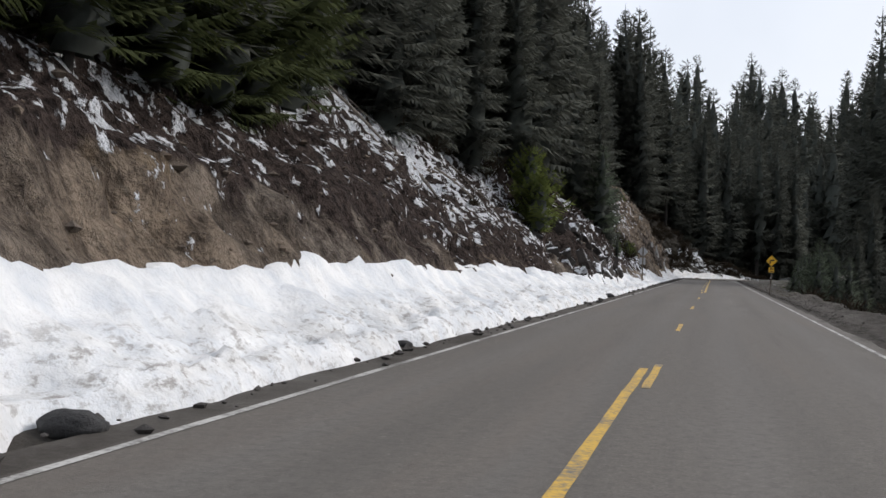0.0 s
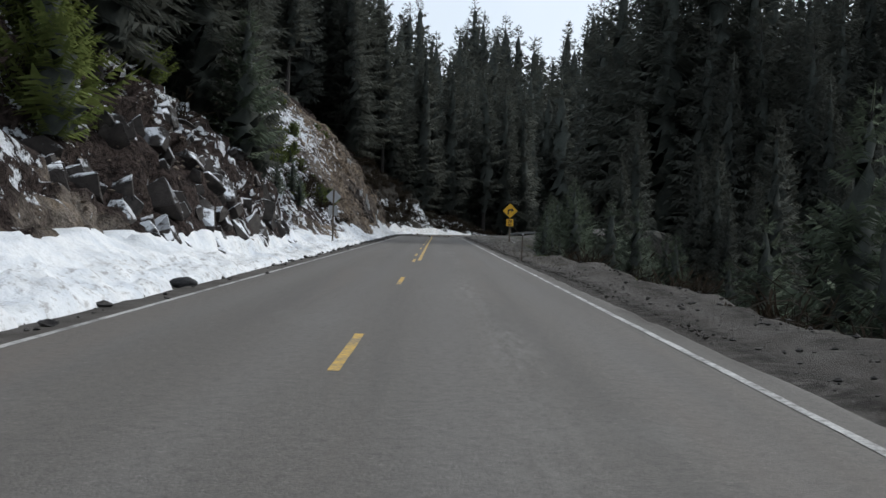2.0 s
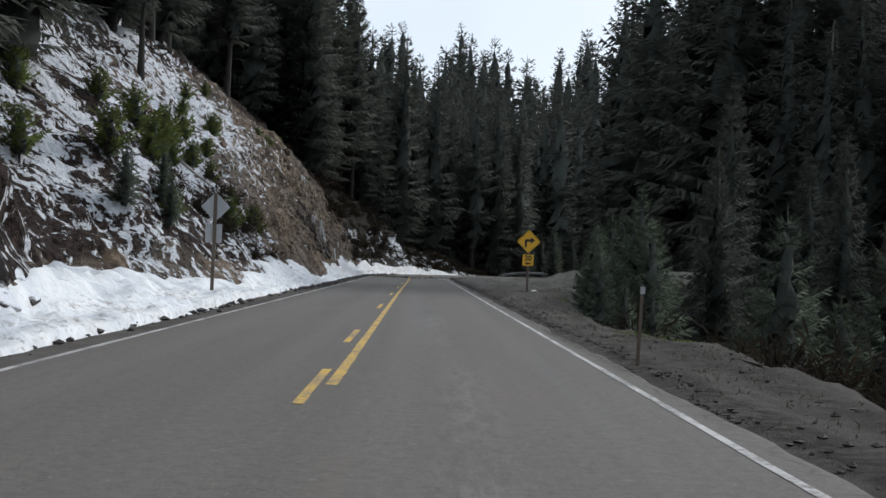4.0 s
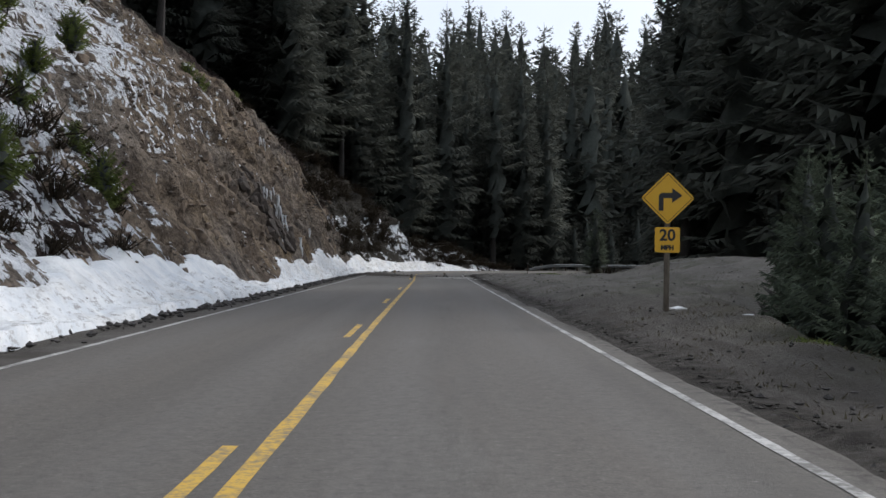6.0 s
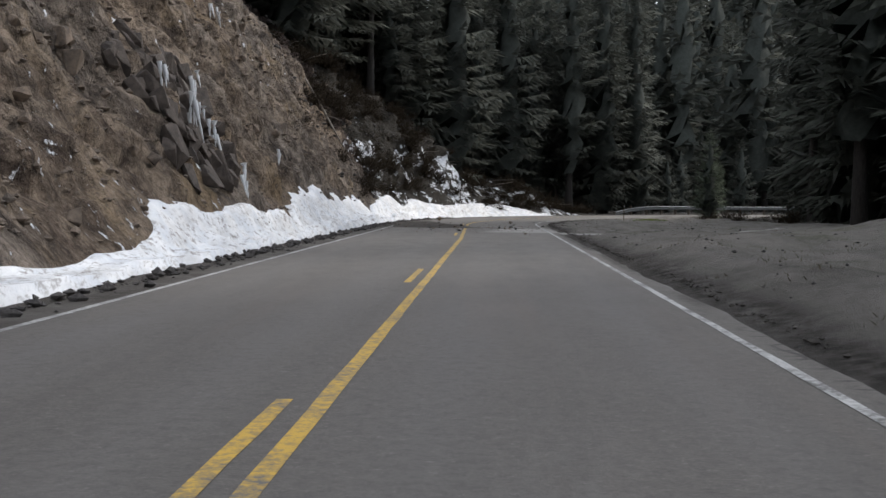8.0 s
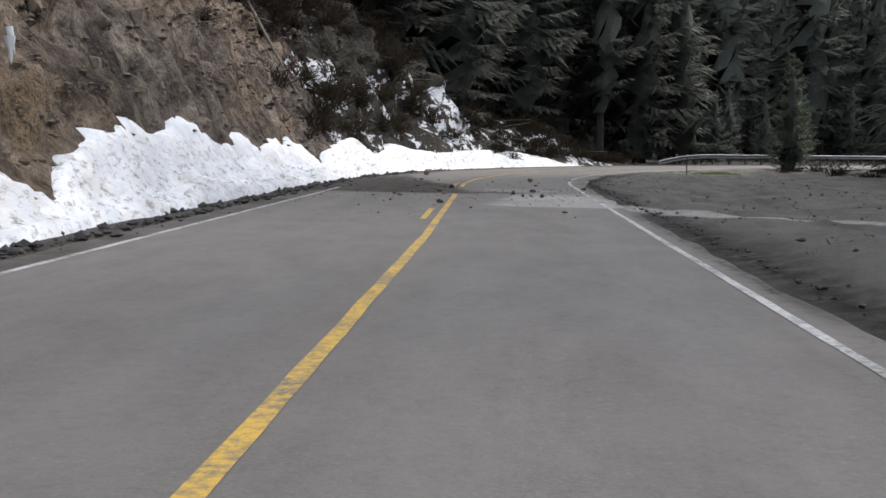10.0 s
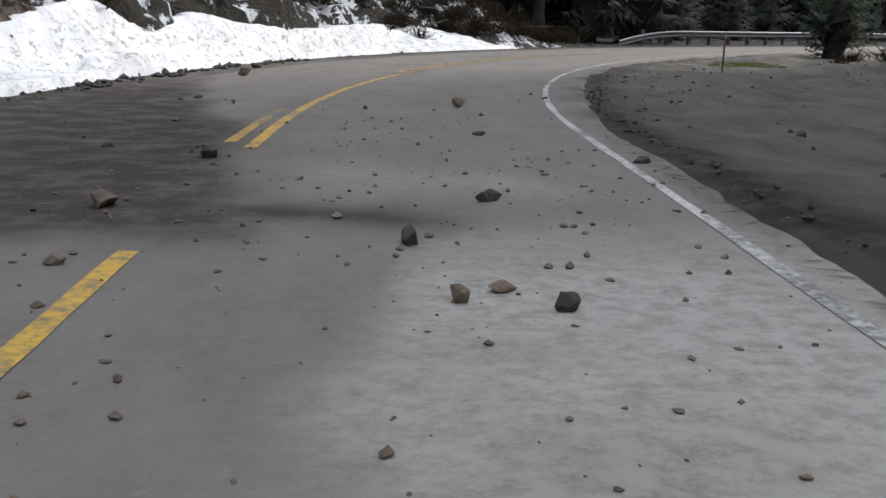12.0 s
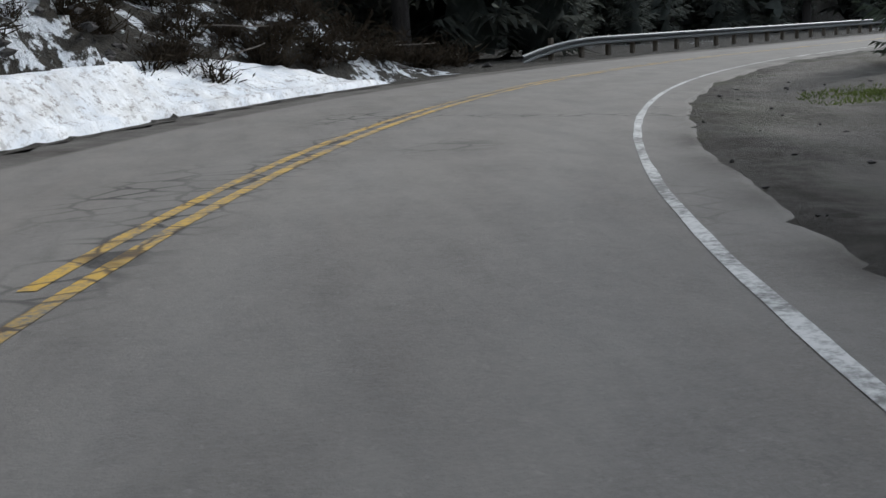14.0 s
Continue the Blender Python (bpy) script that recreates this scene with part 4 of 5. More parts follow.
def plate_mesh(name, pts, thick, mat, face=0.0):
    """A flat plate in the xz plane from corner points, its front towards -y."""
    bm = bmesh.new()
    vs = [bm.verts.new((x, face, z)) for x, z in pts]
    f = bm.faces.new(vs)
    r = bmesh.ops.extrude_face_region(bm, geom=[f])
    for v in r["geom"]:
        if isinstance(v, bmesh.types.BMVert):
            v.co.y += thick
    return bm_mesh(name, bm, mat)


def rounded(pts, r, n=4):
    out = []
    m = len(pts)
    for i in range(m):
        p, a, b = Vector(pts[i]), Vector(pts[i - 1]), Vector(pts[(i + 1) % m])
        ua, ub = (a - p).normalized(), (b - p).normalized()
        for j in range(n + 1):
            t = j / n
            q = p + ua * r * (1 - t) ** 2 + ub * r * t ** 2
            out.append((q.x, q.y))
    return out


def text_mesh(body, size, mat):
    cu = bpy.data.curves.new("letters", "FONT")
    cu.body, cu.size, cu.extrude, cu.align_x, cu.align_y, cu.offset = body, size, 0.001, "CENTER", "CENTER", 0.008
    ob = bpy.data.objects.new("letters", cu)
    me = bpy.data.meshes.new_from_object(ob)
    bpy.data.objects.remove(ob)
    me.transform(Matrix.Rotation(radians(90), 4, "X"))
    me.materials.clear()
    me.materials.append(mat)
    return me


def diamond(c, half):
    return [(0, c + half), (half, c), (0, c - half), (-half, c)]


def turn_sign(x, y, z):
    ob = new("turn_warning_sign")
    ob.matrix_basis = pose(x, y, z, 0, 0, -6)
    part("post", bm_mesh("post", box_bm((0.1, 0.1, 2.9), (0, 0.062, 0.95), 0.008), POSTWOOD), ob, "weathered square wooden post")
    panel = part("diamond_panel", plate_mesh("diamond_panel", rounded(diamond(2.02, 0.505), 0.06), 0.006, SIGNYELLOW), ob, "yellow diamond plate")
    part("border", border_mesh(2.02, 0.46, 0.445), panel, "thin black border")
    arrow = [(-0.17, 1.78), (-0.08, 1.78), (-0.08, 2.02), (0.08, 2.02), (0.08, 1.93), (0.27, 2.07), (0.08, 2.21), (0.08, 2.12), (-0.12, 2.12), (-0.17, 2.07)]
    part("turn_arrow", plate_mesh("turn_arrow", arrow, 0.002, SIGNBLACK, -0.0045), panel, "black right-turn arrow")
    sp = part("speed_panel", plate_mesh("speed_panel", rounded([(-0.235, 1.47), (0.235, 1.47), (0.235, 0.99), (-0.235, 0.99)], 0.04), 0.006, SIGNYELLOW, -0.001), ob, "yellow advisory speed plate")
    part("number", text_mesh("20", 0.3, SIGNBLACK), sp, "black number 20", pose(0, -0.005, 1.31))
    part("unit_letters", text_mesh("MPH", 0.12, SIGNBLACK), sp, "black letters MPH", pose(0, -0.005, 1.08))
    return tagged(ob, "yellow diamond right-turn warning sign on a weathered wooden post", "road sign")


def border_mesh(c, a, b):
    bm = bmesh.new()
    o = [bm.verts.new((x, -0.004, z)) for x, z in diamond(c, a)]
    i = [bm.verts.new((x, -0.004, z)) for x, z in diamond(c, b)]
    for k in range(4):
        bm.faces.new((o[k], o[(k + 1) % 4], i[(k + 1) % 4], i[k]))
    bmesh.ops.solidify(bm, geom=bm.faces[:], thickness=0.0015)
    return bm_mesh("border", bm, SIGNBLACK)


def back_sign(x, y, z):
    ob = new("sign_back")
    ob.matrix_basis = pose(x, y, z, 0, 0, 4)
    part("post", bm_mesh("post", box_bm((0.09, 0.09, 3.4), (0.0, -0.052, 1.24), 0.008), POSTWOOD), ob, "weathered square wooden post")
    part("diamond_panel", plate_mesh("diamond_panel", rounded(diamond(2.57, 0.405), 0.05), 0.005, SIGNBACK), ob, "bare grey aluminium diamond seen from behind")
    part("speed_panel", plate_mesh("speed_panel", rounded([(-0.25, 2.1), (0.2, 2.1), (0.2, 1.58), (-0.25, 1.58)], 0.03), 0.005, SIGNBACK, 0.001), ob, "bare grey aluminium plate")
    return tagged(ob, "grey back of a diamond road sign on a wooden post", "road sign")


turn_sign(5.42, 99.9, 0.36)
back_sign(-4.85, 83.75, 0.0)


def stake(x, y):
    ob = new("delineator_post")
    ob.matrix_basis = pose(x, y, float(land(x, y)), 1, 1, 20)
    part("stake", bm_mesh("stake", box_bm((0.05, 0.02, 1.3), (0, 0, 0.45), 0.003), mat_metal("brown_steel", (0.13, 0.1, 0.08), 0.7, 0.4)), ob)
    part("reflector", bm_mesh("reflector", box_bm((0.075, 0.012, 0.1), (0, -0.018, 1.02), 0.003), SIGNBACK), ob, "small pale reflector")
    return tagged(ob, "thin brown steel delineator post in gravel", "post")


stake(9.1, 170.9)
stake(3.8, 68.4)


def guardrail():
    ob = new("guardrail")
    prof = [(0.0, 0.44), (0.08, 0.48), (0.08, 0.54), (0.0, 0.575), (0.0, 0.625), (0.08, 0.66), (0.08, 0.72), (0.0, 0.76)]
    ss = np.arange(199, 330, 1.0)
    V = []
    for s in ss:
        for p, h in prof:
            x, y = road_xy(s, -6.6 + p)
            z = h - 0.5 * max(0, 1 - (s - 199) / 5) ** 2
            V.append((x, y, z))
    me = mesh_of("rail", V, grid_faces(len(ss), len(prof)), GREY, None, False)
    rail = part("rail", me, ob, "galvanised corrugated steel beam")
    so = rail.modifiers.new("thick", "SOLIDIFY")
    so.thickness = 0.006
    post_me = bm_mesh("post", box_bm((0.15, 0.2, 1.5), (0, 0, 0.0), 0.01), POSTWOOD)
    for s in np.arange(201, 330, 1.9):
        x, y = road_xy(s, -6.74)
        part("post", post_me, ob, "", pose(float(x), float(y), 0.05, 0, 0, -degrees_of(s)))
    return tagged(ob, "galvanised steel guardrail on wooden posts outside the bend", "guardrail")


def degrees_of(s):
    return math.degrees(min(max(s - START, 0) / BEND, TURNED))


guardrail()

# ------------------------------------------------------------------ stones


def stone_mesh(seed, mat, flat=0.75, n=15):
    """An angular rock: the hull of points on a squashed box."""
    r = np.random.default_rng(seed)
    bm = bmesh.new()
    for i in range(n):
        p = r.normal(size=3)
        p = p / np.linalg.norm(p) * (0.55, 0.5, 0.5 * flat) * r.uniform(0.8, 1.05)
        bm.verts.new(p)
    bm.verts.ensure_lookup_table()
    out = bmesh.ops.convex_hull(bm, input=bm.verts[:])
    bmesh.ops.delete(bm, geom=[g for g in set(out["geom_interior"] + out["geom_unused"]) if isinstance(g, bmesh.types.BMVert)], context="VERTS")
    bmesh.ops.bevel(bm, geom=bm.edges[:], offset=0.02, segments=1, affect="EDGES")
    low = min(v.co.z for v in bm.verts)
    for v in bm.verts:
        v.co.z -= low * 0.66
    return bm_mesh("stone", bm, mat)


def boulder_mesh(seed):
    r = np.random.default_rng(seed)
    bm = bmesh.new()
    bmesh.ops.create_icosphere(bm, subdivisions=4, radius=0.5)
    for v in bm.verts:
        q = v.co * 3
        v.co *= 1 + 0.16 * noise.fractal(v.co * 1.8 + Vector((seed, 0, 0)), 1.0, 2.0, 4) + 0.04 * noise.noise(q * 3)
        v.co.z *= 0.72
        v.co.z = max(v.co.z, -0.25) + 0.24
    return bm_mesh("boulder", bm, BOULDER, True)


def block_mesh(seed, mat):
    """A broken block of bedrock: the hull of a box with jittered and cut corners."""
    r = np.random.default_rng(seed)
    bm = bmesh.new()
    for c in range(8):
        p = np.array([(c & 1) - 0.5, (c >> 1 & 1) - 0.5, (c >> 2) - 0.5]) * (1.0, 0.85, 0.8)
        for q in range(2 if r.random() < 0.45 else 1):
            bm.verts.new(p + r.normal(size=3) * 0.14)
    out = bmesh.ops.convex_hull(bm, input=bm.verts[:])
    bmesh.ops.delete(bm, geom=[g for g in set(out["geom_interior"] + out["geom_unused"]) if isinstance(g, bmesh.types.BMVert)], context="VERTS")
    bmesh.ops.bevel(bm, geom=bm.edges[:], offset=0.03, segments=1, affect="EDGES")
    return bm_mesh("block", bm, mat)


BLOCKS = [block_mesh(300 + i, ROCK if i % 2 else DARKROCK) for i in range(8)]
SHADEBLOCKS = [block_mesh(340 + i, SHADEROCK) for i in range(5)]
LEDGES = [block_mesh(320 + i, LEDGE) for i in range(5)]
STONES = [stone_mesh(i, ROCK if i % 2 else DARKROCK, 0.6 + 0.06 * i) for i in range(8)]


def stone(x, y, size, z=None, label="loose angular brown rock fallen on the asphalt", group="fallen rocks", name="rock"):
    ob = new(name, STONES[rng.integers(8)])
    s, d = road_sd(x, y)
    zz = (0.0 if abs(d) < 3.9 else float(land(x, y)) - 0.02) if z is None else z
    ob.matrix_basis = pose(x, y, zz - 0.01 * size, 0, 0, rng.random() * 360) @ Matrix.Diagonal((size * rng.uniform(0.75, 1.1), size * rng.uniform(0.55, 0.85), size * rng.uniform(0.5, 0.85), 1))
    return tagged(ob, label, "rock", group)


for x, y, size in [(3.31, 152.8, 0.24), (1.86, 150.7, 0.22), (1.36, 149.3, 0.26), (-0.32, 152.7, 0.3), (-0.53, 150.3, 0.28), (-1.49, 148.6, 0.2), (-1.9, 165.0, 0.4), (3.38, 160.2, 0.15), (1.97, 158.3, 0.25), (2.05, 154.8, 0.16), (0.76, 157.8, 0.1), (-2.1, 168.3, 0.42), (-3.0, 164.5, 0.24), (-0.2, 144.9, 0.24), (2.2, 142.2, 0.2), (1.75, 148.3, 0.16), (1.55, 148.1, 0.14), (2.0, 148.0, 0.15), (6.1, 156.7, 0.22), (4.6, 159.1, 0.2)]:
    stone(x, y, size)
r2 = np.random.default_rng(12)
for i in range(70):
    y = r2.normal(151.5, 4.5)
    x = r2.uniform(-3.2, 3.4) if r2.random() < 0.55 else r2.uniform(-4.2, -1.0)
    stone(x, y, float(np.clip(r2.gamma(1.5, 0.04), 0.04, 0.17)))
for x, y, size in [(-3.95, 6.1, 0.33), (-3.95, 46.8, 0.34), (-4.1, 15.05, 0.2)]:
    ob = new("boulder", boulder_mesh(int(y)))
    ob.matrix_basis = pose(x, y, -0.04, 0, 0, 20) @ Matrix.Diagonal((size * 1.45, size * 1.1, size * 0.95, 1))
    tagged(ob, "dark rounded boulder at the foot of the snow bank", "boulder", "boulders")


# ------------------------------------------------------------------ outcrops, ice, dead wood, brush


def surface(x, y):
    """Place on the broken face of the land left of the road, over the point (x, y) of the plan."""
    u, z = float(foot(y)) - x, float(land(x, y))
    p = float(crags(np.float64(x), np.float64(y), np.float64(z))) * float(np.clip((u - 0.3) / 0.9, 0, 1) * (1 - ease(u, 13, 18)))
    return x + 0.66 * p, y, z + 0.6 * p


def outcrop(label, y0, y1, u0, u1, n, lo, hi, seed, meshes, sunk=(0.6, 0.95), tall=(1.0, 1.7)):
    """Angular blocks of bedrock standing out of the slope."""
    r = np.random.default_rng(seed)
    ob = new("rock_outcrop")
    my = (y0 + y1) / 2
    at = Vector((float(foot(my)) - u0, my, 0))
    ob.matrix_basis = Matrix.Translation(at)
    for i in range(n):
        y, u = r.uniform(y0, y1), r.uniform(u0, u1)
        x = float(foot(y)) - u
        k = r.uniform(lo, hi)
        z = float(land(x, y)) - (r.uniform(*sunk) - 0.45) * k
        m = pose(x - at.x, y - at.y, z - at.z, r.normal() * 12, -25 + r.normal() * 12, r.normal() * 35) @ Matrix.Diagonal((k * 0.9, k * r.uniform(0.6, 1.2), k * r.uniform(*tall), 1))
        part("block", meshes[int(r.integers(len(meshes)))], ob, "", m)
    return tagged(ob, label, "rock outcrop", "rock outcrops")


outcrop("dark broken rock outcrop with snow on its ledges", 50, 72, 0.3, 3.6, 190, 0.25, 0.65, 31, LEDGES, (0.9, 1.15), (0.8, 1.4))
outcrop("dark fractured rock face in the cut slope hung with ice", 128.0, 133.8, 0.9, 3.0, 110, 0.2, 0.42, 32, SHADEBLOCKS, (0.4, 0.85), (1.4, 2.6))
outcrop("brown crumbling rock knobs low in the cut slope", 104, 128, 0.3, 6.0, 70, 0.12, 0.34, 33, BLOCKS[1::2])
outcrop("brown crumbling rock knobs at the end of the cut", 137, 168, 1.5, 7.0, 100, 0.1, 0.26, 34, BLOCKS[1::2], (0.7, 1.0))


def icicle_mesh(seed):
    r = np.random.default_rng(seed)
    V, n = [], 6
    for f in np.linspace(0, 1, 7):
        rad = 0.05 * (1 - f) ** 0.8 * (1 + 0.25 * r.normal() * (f < 1))
        for j in range(n):
            a = 6.283 * j / n
            V.append((rad * math.cos(a), rad * math.sin(a) * 1.4, -f))
    Q = [(i * n + j, i * n + (j + 1) % n, (i + 1) * n + (j + 1) % n, (i + 1) * n + j) for i in range(6) for j in range(n)]
    return mesh_of("icicle", V, Q, ICE, None, True)


ICICLES = [icicle_mesh(i) for i in range(4)]
r3 = np.random.default_rng(44)
for y0, u0, long, n in [(132.9, 2.5, 0.45, 5), (132.6, 2.2, 0.4, 4), (132.2, 1.9, 1.1, 7), (131.9, 1.6, 0.8, 4), (130.2, 1.9, 0.9, 6), (129.4, 2.3, 0.5, 4), (131.6, 0.9, 0.5, 4), (143.5, 4.6, 0.5, 4), (137.2, 1.4, 0.4, 3)]:
    for i in range(n):
        y, u = y0 + r3.normal() * 0.16, u0 + r3.normal() * 0.08
        x, _, z = surface(float(foot(y)) - u, y)
        ob = new("icicle", ICICLES[i % 4])
        ob.matrix_basis = pose(x + 0.5, y - 0.25, z + 0.25, r3.normal() * 3, -10 + r3.normal() * 4, r3.random() * 90) @ Matrix.Diagonal((1.0, 1.0, 1.25 * long * r3.uniform(0.5, 1.1), 1))
        tagged(ob, "thin white icicle hanging on the dark rock face", "icicle", "icicles")


def log_mesh(seed, long, rad):
    r = np.random.default_rng(seed)
    V, n, m = [], 7, 9
    for i in range(m):
        f = i / (m - 1)
        q = rad * (1 - 0.6 * f) * (1 + 0.1 * r.normal())
        for j in range(n):
            a = 6.283 * j / n
            V.append((long * f, q * math.cos(a) + 0.05 * math.sin(4 * f + seed), q * math.sin(a) + 0.04 * math.sin(5 * f)))
    Q = [(i * n + j, i * n + (j + 1) % n, (i + 1) * n + (j + 1) % n, (i + 1) * n + j) for i in range(m - 1) for j in range(n)]
    return mesh_of("log", V, Q, DEAD, None, True)


LOGS = [log_mesh(i, 1.0, 0.03) for i in range(4)]
r4 = np.random.default_rng(55)
for i in range(46):
    y, u = r4.uniform(2, 172), r4.uniform(4.5, 11)
    x = float(foot(y)) - u
    L = r4.uniform(1.0, 4.5)
    turn = r4.normal() * 35
    x2, y2 = x + L * math.cos(radians(turn)), y + L * math.sin(radians(turn))
    z1, z2 = float(land(x, y)), float(land(x2, y2))
    ob = new("fallen_branch", LOGS[i % 4])
    ob.matrix_basis = pose(x, y, z1 + 0.06, 0, math.degrees(math.atan2(z1 - z2, L)), turn) @ Matrix.Diagonal((math.hypot(L, z1 - z2), 0.7 + L * 0.4, 0.7 + L * 0.4, 1))
    tagged(ob, "bare grey fallen branch lying down the snowy slope", "branch", "fallen branches")


def brush_mesh(seed, n=60):
    r = np.random.default_rng(seed)
    V, Q = [], []
    for i in range(n):
        a, b = r.random() * 6.28, abs(r.normal()) * 0.55
        base = np.array([math.cos(a), math.sin(a), 0]) * 0.25 * r.random()
        way = np.array([math.cos(a) * math.sin(b), math.sin(a) * math.sin(b), math.cos(b)])
        L, w = r.uniform(0.4, 1.0), r.uniform(0.01, 0.024)
        side = np.cross(way, r.normal(size=3))
        side /= np.linalg.norm(side)
        k = len(V)
        bend = r.normal(size=3) * 0.12
        V += [base - side * w, base + side * w, base + way * L * 0.6 + bend + side * w * 0.8, base + way * L * 0.6 + bend - side * w * 0.8, base + way * L + bend * 2]
        Q += [(k, k + 1, k + 2, k + 3), (k + 3, k + 2, k + 4, k + 4)]
        for c in range(3):
            p = base + way * L * r.uniform(0.35, 1.0) + bend
            q = r.normal(size=3) * 0.12
            k = len(V)
            V += [p - q * 0.15, p + q + side * w, p + q * 1.8, p + q - side * w]
            Q.append((k, k + 1, k + 2, k + 3))
    Q = [q for q in Q if len(set(q)) == 4]
    return mesh_of("brush", np.array(V), Q, BRUSHY)


BRUSH = [brush_mesh(i) for i in range(4)]


def shrub(x, y, size, label="bare brown roadside shrub with thin twigs", group="bare shrubs"):
    ob = new("shrub", BRUSH[rng.integers(4)])
    x, y, z = surface(x, y) if road_sd(x, y)[1] < -4 and y < 200 else (x, y, float(land(x, y)))
    ob.matrix_basis = pose(x, y, z - 0.03, 0, 0, rng.random() * 360) @ Matrix.Diagonal((size * 1.4, size * 1.4, size, 1))
    return tagged(ob, label, "shrub", group)


def thicket(n, seed):
    """Bare brush grown together on the bank outside the bend."""
    r = np.random.default_rng(seed)
    V, Q, k = [], [], 0
    for i in range(n):
        s, d = r.uniform(161, 195), -r.uniform(5.9, 12.5)
        x, y = (float(v) for v in road_xy(s, d))
        x, y, z = surface(x, y)
        src = BRUSH[i % 4]
        P = np.array([v.co for v in src.vertices]) * (1.2, 1.2, 0.8) * r.uniform(0.5, 1.1)
        a = r.random() * 6.28
        P = P @ np.array([[math.cos(a), -math.sin(a), 0], [math.sin(a), math.cos(a), 0], [0, 0, 1]]).T
        V.append(P + (x, y, z - 0.05))
        Q.append(np.array([p.vertices[:] for p in src.polygons]) + k)
        k += len(P)
    return tagged(new("thicket", mesh_of("thicket", np.concatenate(V), np.concatenate(Q), BRUSHY)), "dark bare brush growing thick on the snowy bank", "brush", kind="stuff")


thicket(240, 91)
r5 = np.random.default_rng(66)
for i in range(60):
    y, u = r5.uniform(4, 180), r5.uniform(2.0, 12)
    if not 112 < y < 140:
        shrub(float(foot(y)) - u, y, r5.uniform(0.4, 1.3))
for i in range(58):
    y = r5.uniform(160, 174)
    shrub(float(foot(y)) - r5.uniform(0.8, 6.0), y, r5.uniform(0.4, 1.0))
for i in range(30):
    y = r5.uniform(92, 112)
    shrub(float(foot(y)) - r5.uniform(1.2, 5.0), y, r5.uniform(0.4, 0.9))
for i in range(95):
    s, d = r5.uniform(162, 197), r5.uniform(-13, -5.8)
    x, y = road_xy(s, d)
    shrub(float(x), float(y), r5.uniform(0.35, 1.2))
for i in range(32):
    y = r5.uniform(30, 88)
    shrub(float(np.interp(y, EDGE_Y, EDGE_X)) + r5.uniform(0.2, 3), y, r5.uniform(0.4, 1.3))
for i in range(26):
    s, d = r5.uniform(176, 200), r5.uniform(8.5, 17)
    x, y = road_xy(s, d)
    shrub(float(x), float(y), r5.uniform(0.4, 0.9), "low dark dry brush on the gravel inside the bend")
x, y = road_xy(190.0, 7.6)
plant(SMALLS, "conifer_tree", "lone young conifer on the gravel inside the bend", "creekside conifers", float(x), float(y), 6.5)


def rubble(name, spots, lo, hi, label, seed, mat=ROCK):
    """Many small stones joined."""
    r = np.random.default_rng(seed)
    ico = [(0, 0, 1), (0.9, 0, 0.3), (0.25, 0.85, 0.3), (-0.75, 0.5, 0.3), (-0.7, -0.55, 0.3), (0.3, -0.85, 0.3), (0.5, 0.4, -0.5), (-0.5, 0.1, -0.5), (0.2, -0.5, -0.5)]
    tri = [(0, 1, 2), (0, 2, 3), (0, 3, 4), (0, 4, 5), (0, 5, 1), (1, 6, 2), (2, 6, 7), (2, 7, 3), (3, 7, 4), (4, 7, 8), (4, 8, 5), (5, 8, 1), (1, 8, 6)]
    P, T = np.array(ico), np.array(tri)
    VV, TT, k = [], [], 0
    for x, y, z in spots:
        q = lo + (hi - lo) * r.random() ** 2.5
        a = r.random() * 6.28
        rot = np.array([[math.cos(a), -math.sin(a), 0], [math.sin(a), math.cos(a), 0], [0, 0, 1]])
        VV.append((P * (1 + 0.3 * r.normal(size=P.shape)) * q * (0.5, 0.4, 0.3)) @ rot.T + (x, y, z + 0.08 * q))
        TT.append(T + k)
        k += len(P)
    return tagged(new(name, mesh_of(name, np.concatenate(VV), np.concatenate(TT), mat)), label, "rubble", kind="stuff")


r6 = np.random.default_rng(77)
spots = []
for i in range(1500):
    s = r6.uniform(96, 172) if i % 4 else r6.uniform(2, 96)
    d = -r6.normal(np.interp(s, [0, 90, 112, 140, 172], [3.8, 4.0, 4.0, 4.0, 4.2]), 0.2)
    x, y = road_xy(s, d)
    spots.append((float(x), float(y), 0.0))
rubble("snow_edge_stones", spots, 0.04, 0.26, "small dark stones and clods along the snow edge", 1, DARKROCK)
spots = []
for i in range(2800):
    y = r6.uniform(30, 185)
    x = r6.uniform(3.6, 6.0 if y < 95 else 13)
    xx, yy = road_xy(y, x)
    spots.append((float(xx), float(yy), float(land(xx, yy))))
rubble("shoulder_stones", spots, 0.015, 0.12, "scattered small stones on the gravel shoulder", 2, DARKROCK)
spots = []
for i in range(700):
    y = r6.normal(150.0, 3.5)
    x = r6.normal(0.6, 2.2)
    if abs(x) < 3.9:
        spots.append((x, y, 0.0))
rubble("road_gravel", spots, 0.015, 0.07, "small broken rock scattered over the asphalt", 3)
ys = np.concatenate([r6.uniform(3, 165, 7000), r6.uniform(104, 166, 6000)])
us = np.where(np.arange(13000) % 3, r6.uniform(0.3, 5.5, 13000), r6.uniform(3, 11, 13000))
xs = foot(ys) - us
zs = land(xs, ys)
qs = crags(xs, ys, zs) * np.clip((us - 0.3) / 0.9, 0, 1)
spots = np.stack([xs + 0.66 * qs, ys, zs + 0.6 * qs], -1)
rubble("slope_stones", spots - (0, 0, 0.03), 0.05, 0.28, "loose brown clods and broken stones lying on the cut slope", 4)
spots = []
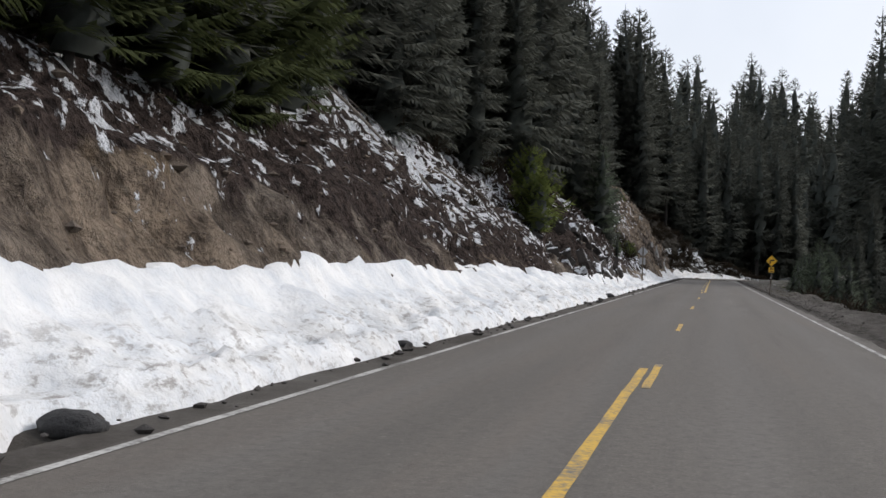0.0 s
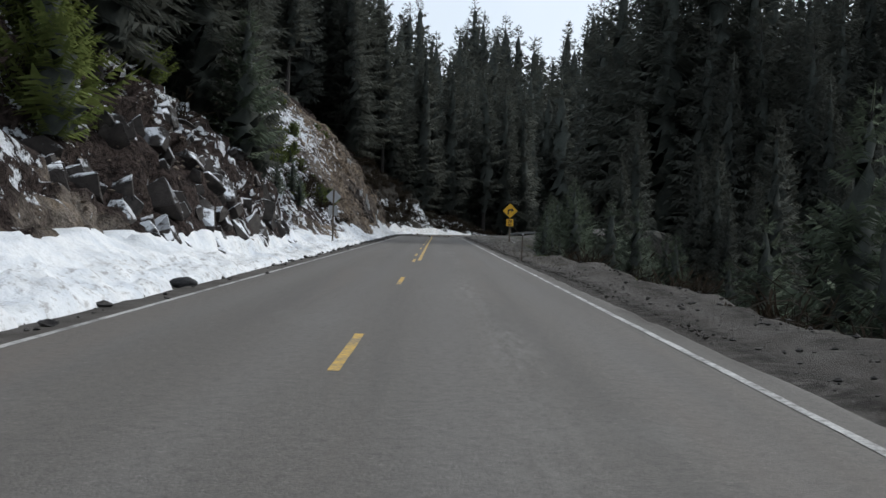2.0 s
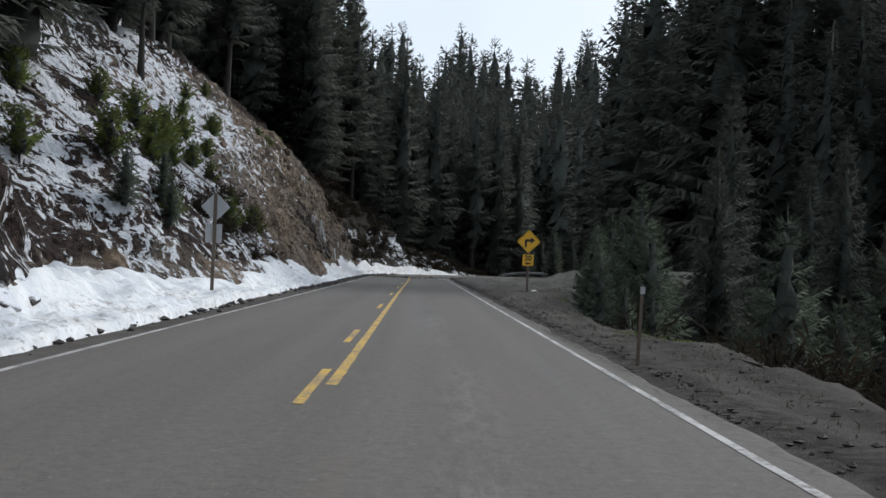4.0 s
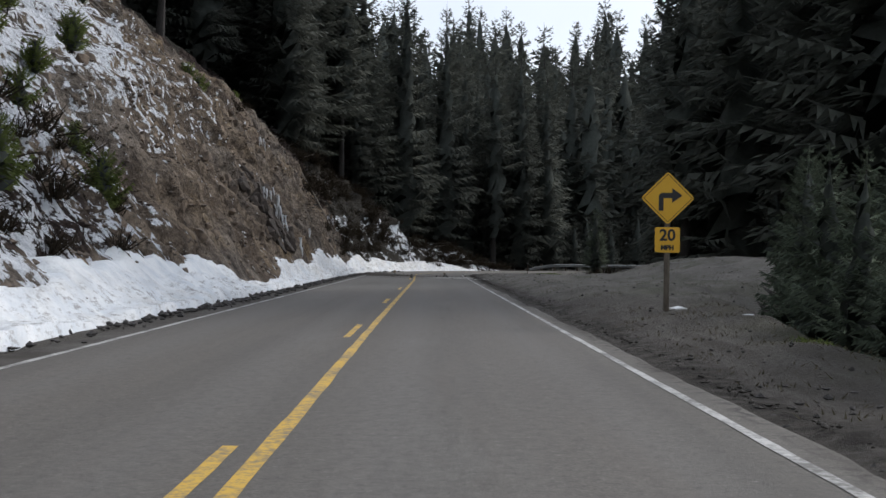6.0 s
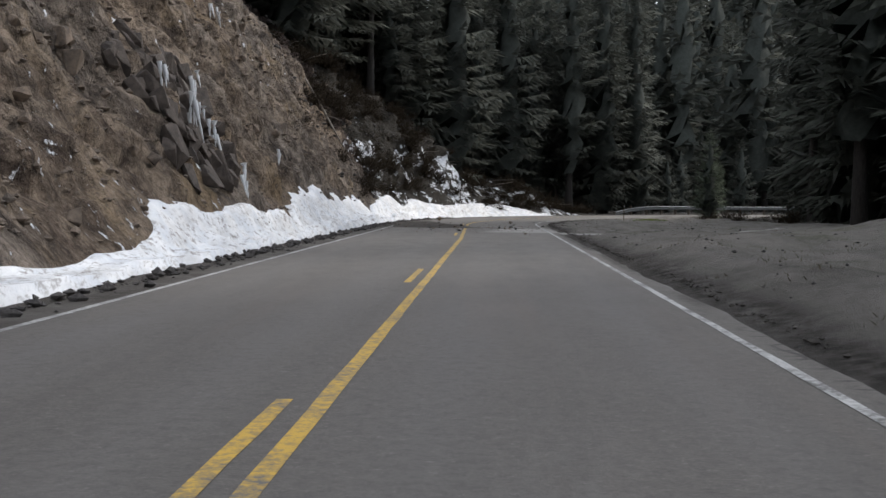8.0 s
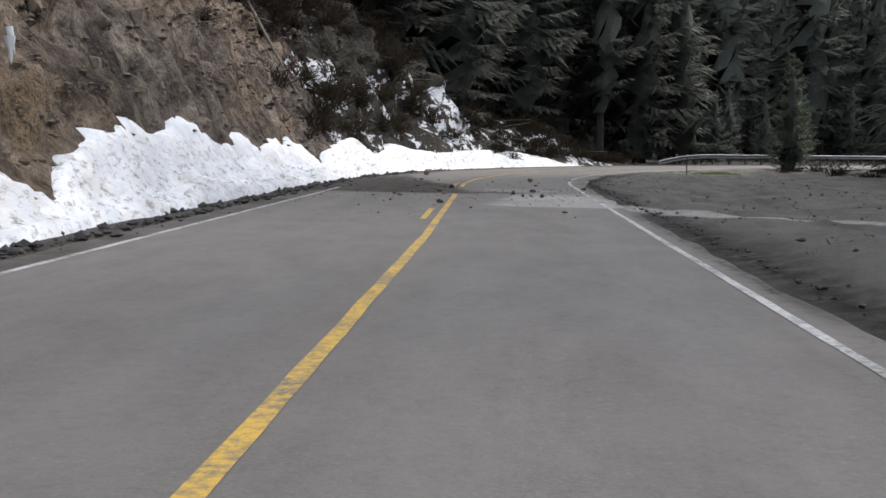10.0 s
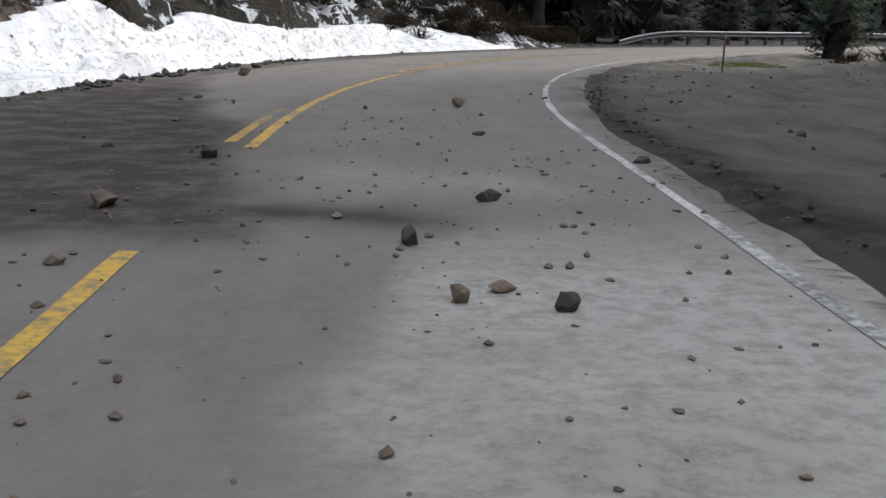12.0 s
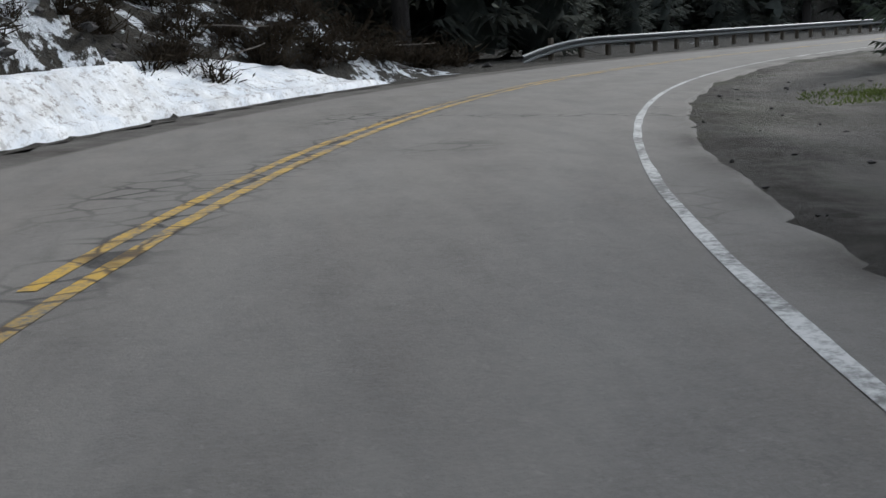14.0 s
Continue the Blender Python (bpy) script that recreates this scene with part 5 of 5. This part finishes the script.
for i in range(2200):
    y = 40 + 125 * r6.random()
    xx, yy = road_xy(y, 3.66 + abs(r6.normal()) * 0.13 + 0.12 * float(fbm(y / 2.0, 0.0, 141)) + 0.25 * float(ease(y, 150, 165)))
    spots.append((float(xx), float(yy), float(land(xx, yy)) + 0.01))
rubble("asphalt_crumbs", spots, 0.02, 0.1, "dark crumbled asphalt and soil along the broken road edge", 5, CRUMB)
ss_, dd_ = r6.uniform(156, 196, 1800), r6.uniform(-14, -5.6, 1800)
xs, ys = road_xy(ss_, dd_)
spots = np.stack([xs, ys, land(xs, ys) - 0.02], -1)
rubble("bank_stones", spots, 0.05, 0.4, "dark stones and clods on the low bank outside the bend", 6, DARKROCK)
for i in range(18):
    s, d = r6.uniform(160, 194), r6.uniform(-13, -6.5)
    x, y = road_xy(s, d)
    x, y, L, turn = float(x), float(y), r6.uniform(0.8, 2.6), r6.uniform(-90, 90)
    ob = new("fallen_branch", LOGS[i % 4])
    ob.matrix_basis = pose(x, y, float(land(x, y)) + 0.05, 0, r6.normal() * 8 - 8, turn) @ Matrix.Diagonal((L, 0.8, 0.8, 1))
    tagged(ob, "bare grey fallen branch lying on the brushy bank", "branch", "fallen branches")
V, T = [], []
GRASS_X, GRASS_Y = 11.6, 177.0
for i in range(1500):
    a, q = r6.random() * 6.28, r6.random() ** 0.7 * 1.3
    x, y = GRASS_X + 0.9 * q * math.cos(a), GRASS_Y + 0.9 * q * math.sin(a)
    z, t, h, w = float(land(x, y)), r6.random() * 6.28, r6.uniform(0.02, 0.07), 0.014
    k = len(V)
    V += [(x - w * math.cos(t), y - w * math.sin(t), z - 0.01), (x + w * math.cos(t), y + w * math.sin(t), z - 0.01), (x + r6.normal() * 0.05, y + r6.normal() * 0.05, z + h)]
    T.append((k, k + 1, k + 2))
tagged(new("grass", mesh_of("grass", V, T, YOUNG)), "short green grass patch on the gravel inside the bend", "grass", kind="stuff")
GREENS = [(6.0, 54.0, 0.9), (5.3, 76.5, 0.7), (5.6, 73.0, 0.8), (6.3, 94.0, 0.8)]
V, T = [], []
for i in range(5200):
    if i < 1300:
        gx0, gy0, rad = GREENS[i % 4]
        a, q = r6.random() * 6.28, rad * r6.random() ** 0.6
        x, y, h = gx0 + 0.5 * q * math.cos(a), gy0 + 1.4 * q * math.sin(a), r6.uniform(0.02, 0.06)
    else:
        if i % 9 == 0 or i == 1300:
            ty = r6.uniform(62, 150)
            tx = r6.uniform(4.2, float(np.interp(ty, EDGE_Y, EDGE_X)) + 0.6)
        x, y, h = tx + r6.normal() * 0.16, ty + r6.normal() * 0.2, r6.uniform(0.02, 0.07)
    z, t, w = float(land(x, y)), r6.random() * 6.28, 0.012
    k = len(V)
    V += [(x - w * math.cos(t), y - w * math.sin(t), z - 0.01), (x + w * math.cos(t), y + w * math.sin(t), z - 0.01), (x + r6.normal() * 0.05, y + r6.normal() * 0.05, z + h)]
    T.append((k, k + 1, k + 2))
tagged(new("dry_grass", mesh_of("dry_grass", V, T, [YOUNG, STRAW], [int(i >= 1300) for i in range(len(T))])), "short dry grass tufts and thin green patches on the gravel shoulder", "grass", kind="stuff")


def snow_rest(x, y, size):
    """A thin melting patch of snow on the gravel."""
    bm = bmesh.new()
    bmesh.ops.create_icosphere(bm, subdivisions=3, radius=0.5)
    for v in bm.verts:
        v.co *= 1 + 0.3 * noise.fractal(v.co * 2.5 + Vector((x, y, 0)), 1.0, 2.0, 3)
        v.co.z = max(v.co.z, -0.15)
    me = bm_mesh("snow_patch", bm, SNOW, True)
    me.attributes.new("grime", "FLOAT", "POINT")
    ob = new("snow_patch", me)
    ob.matrix_basis = pose(x, y, float(land(x, y)), 0, 0, x * 90) @ Matrix.Diagonal((size, size * 0.7, size * 0.3, 1))
    return tagged(ob, "small melting patch of old snow on the gravel", "snow patch", "snow patches")


for x, y, size in [(5.8, 100.6, 0.36), (6.4, 98.0, 0.3), (6.5, 93.5, 0.28), (6.7, 92.9, 0.2), (6.4, 84.5, 0.3), (6.6, 81.0, 0.3), (4.9, 78.4, 0.12)]:
    snow_rest(x, y, size)
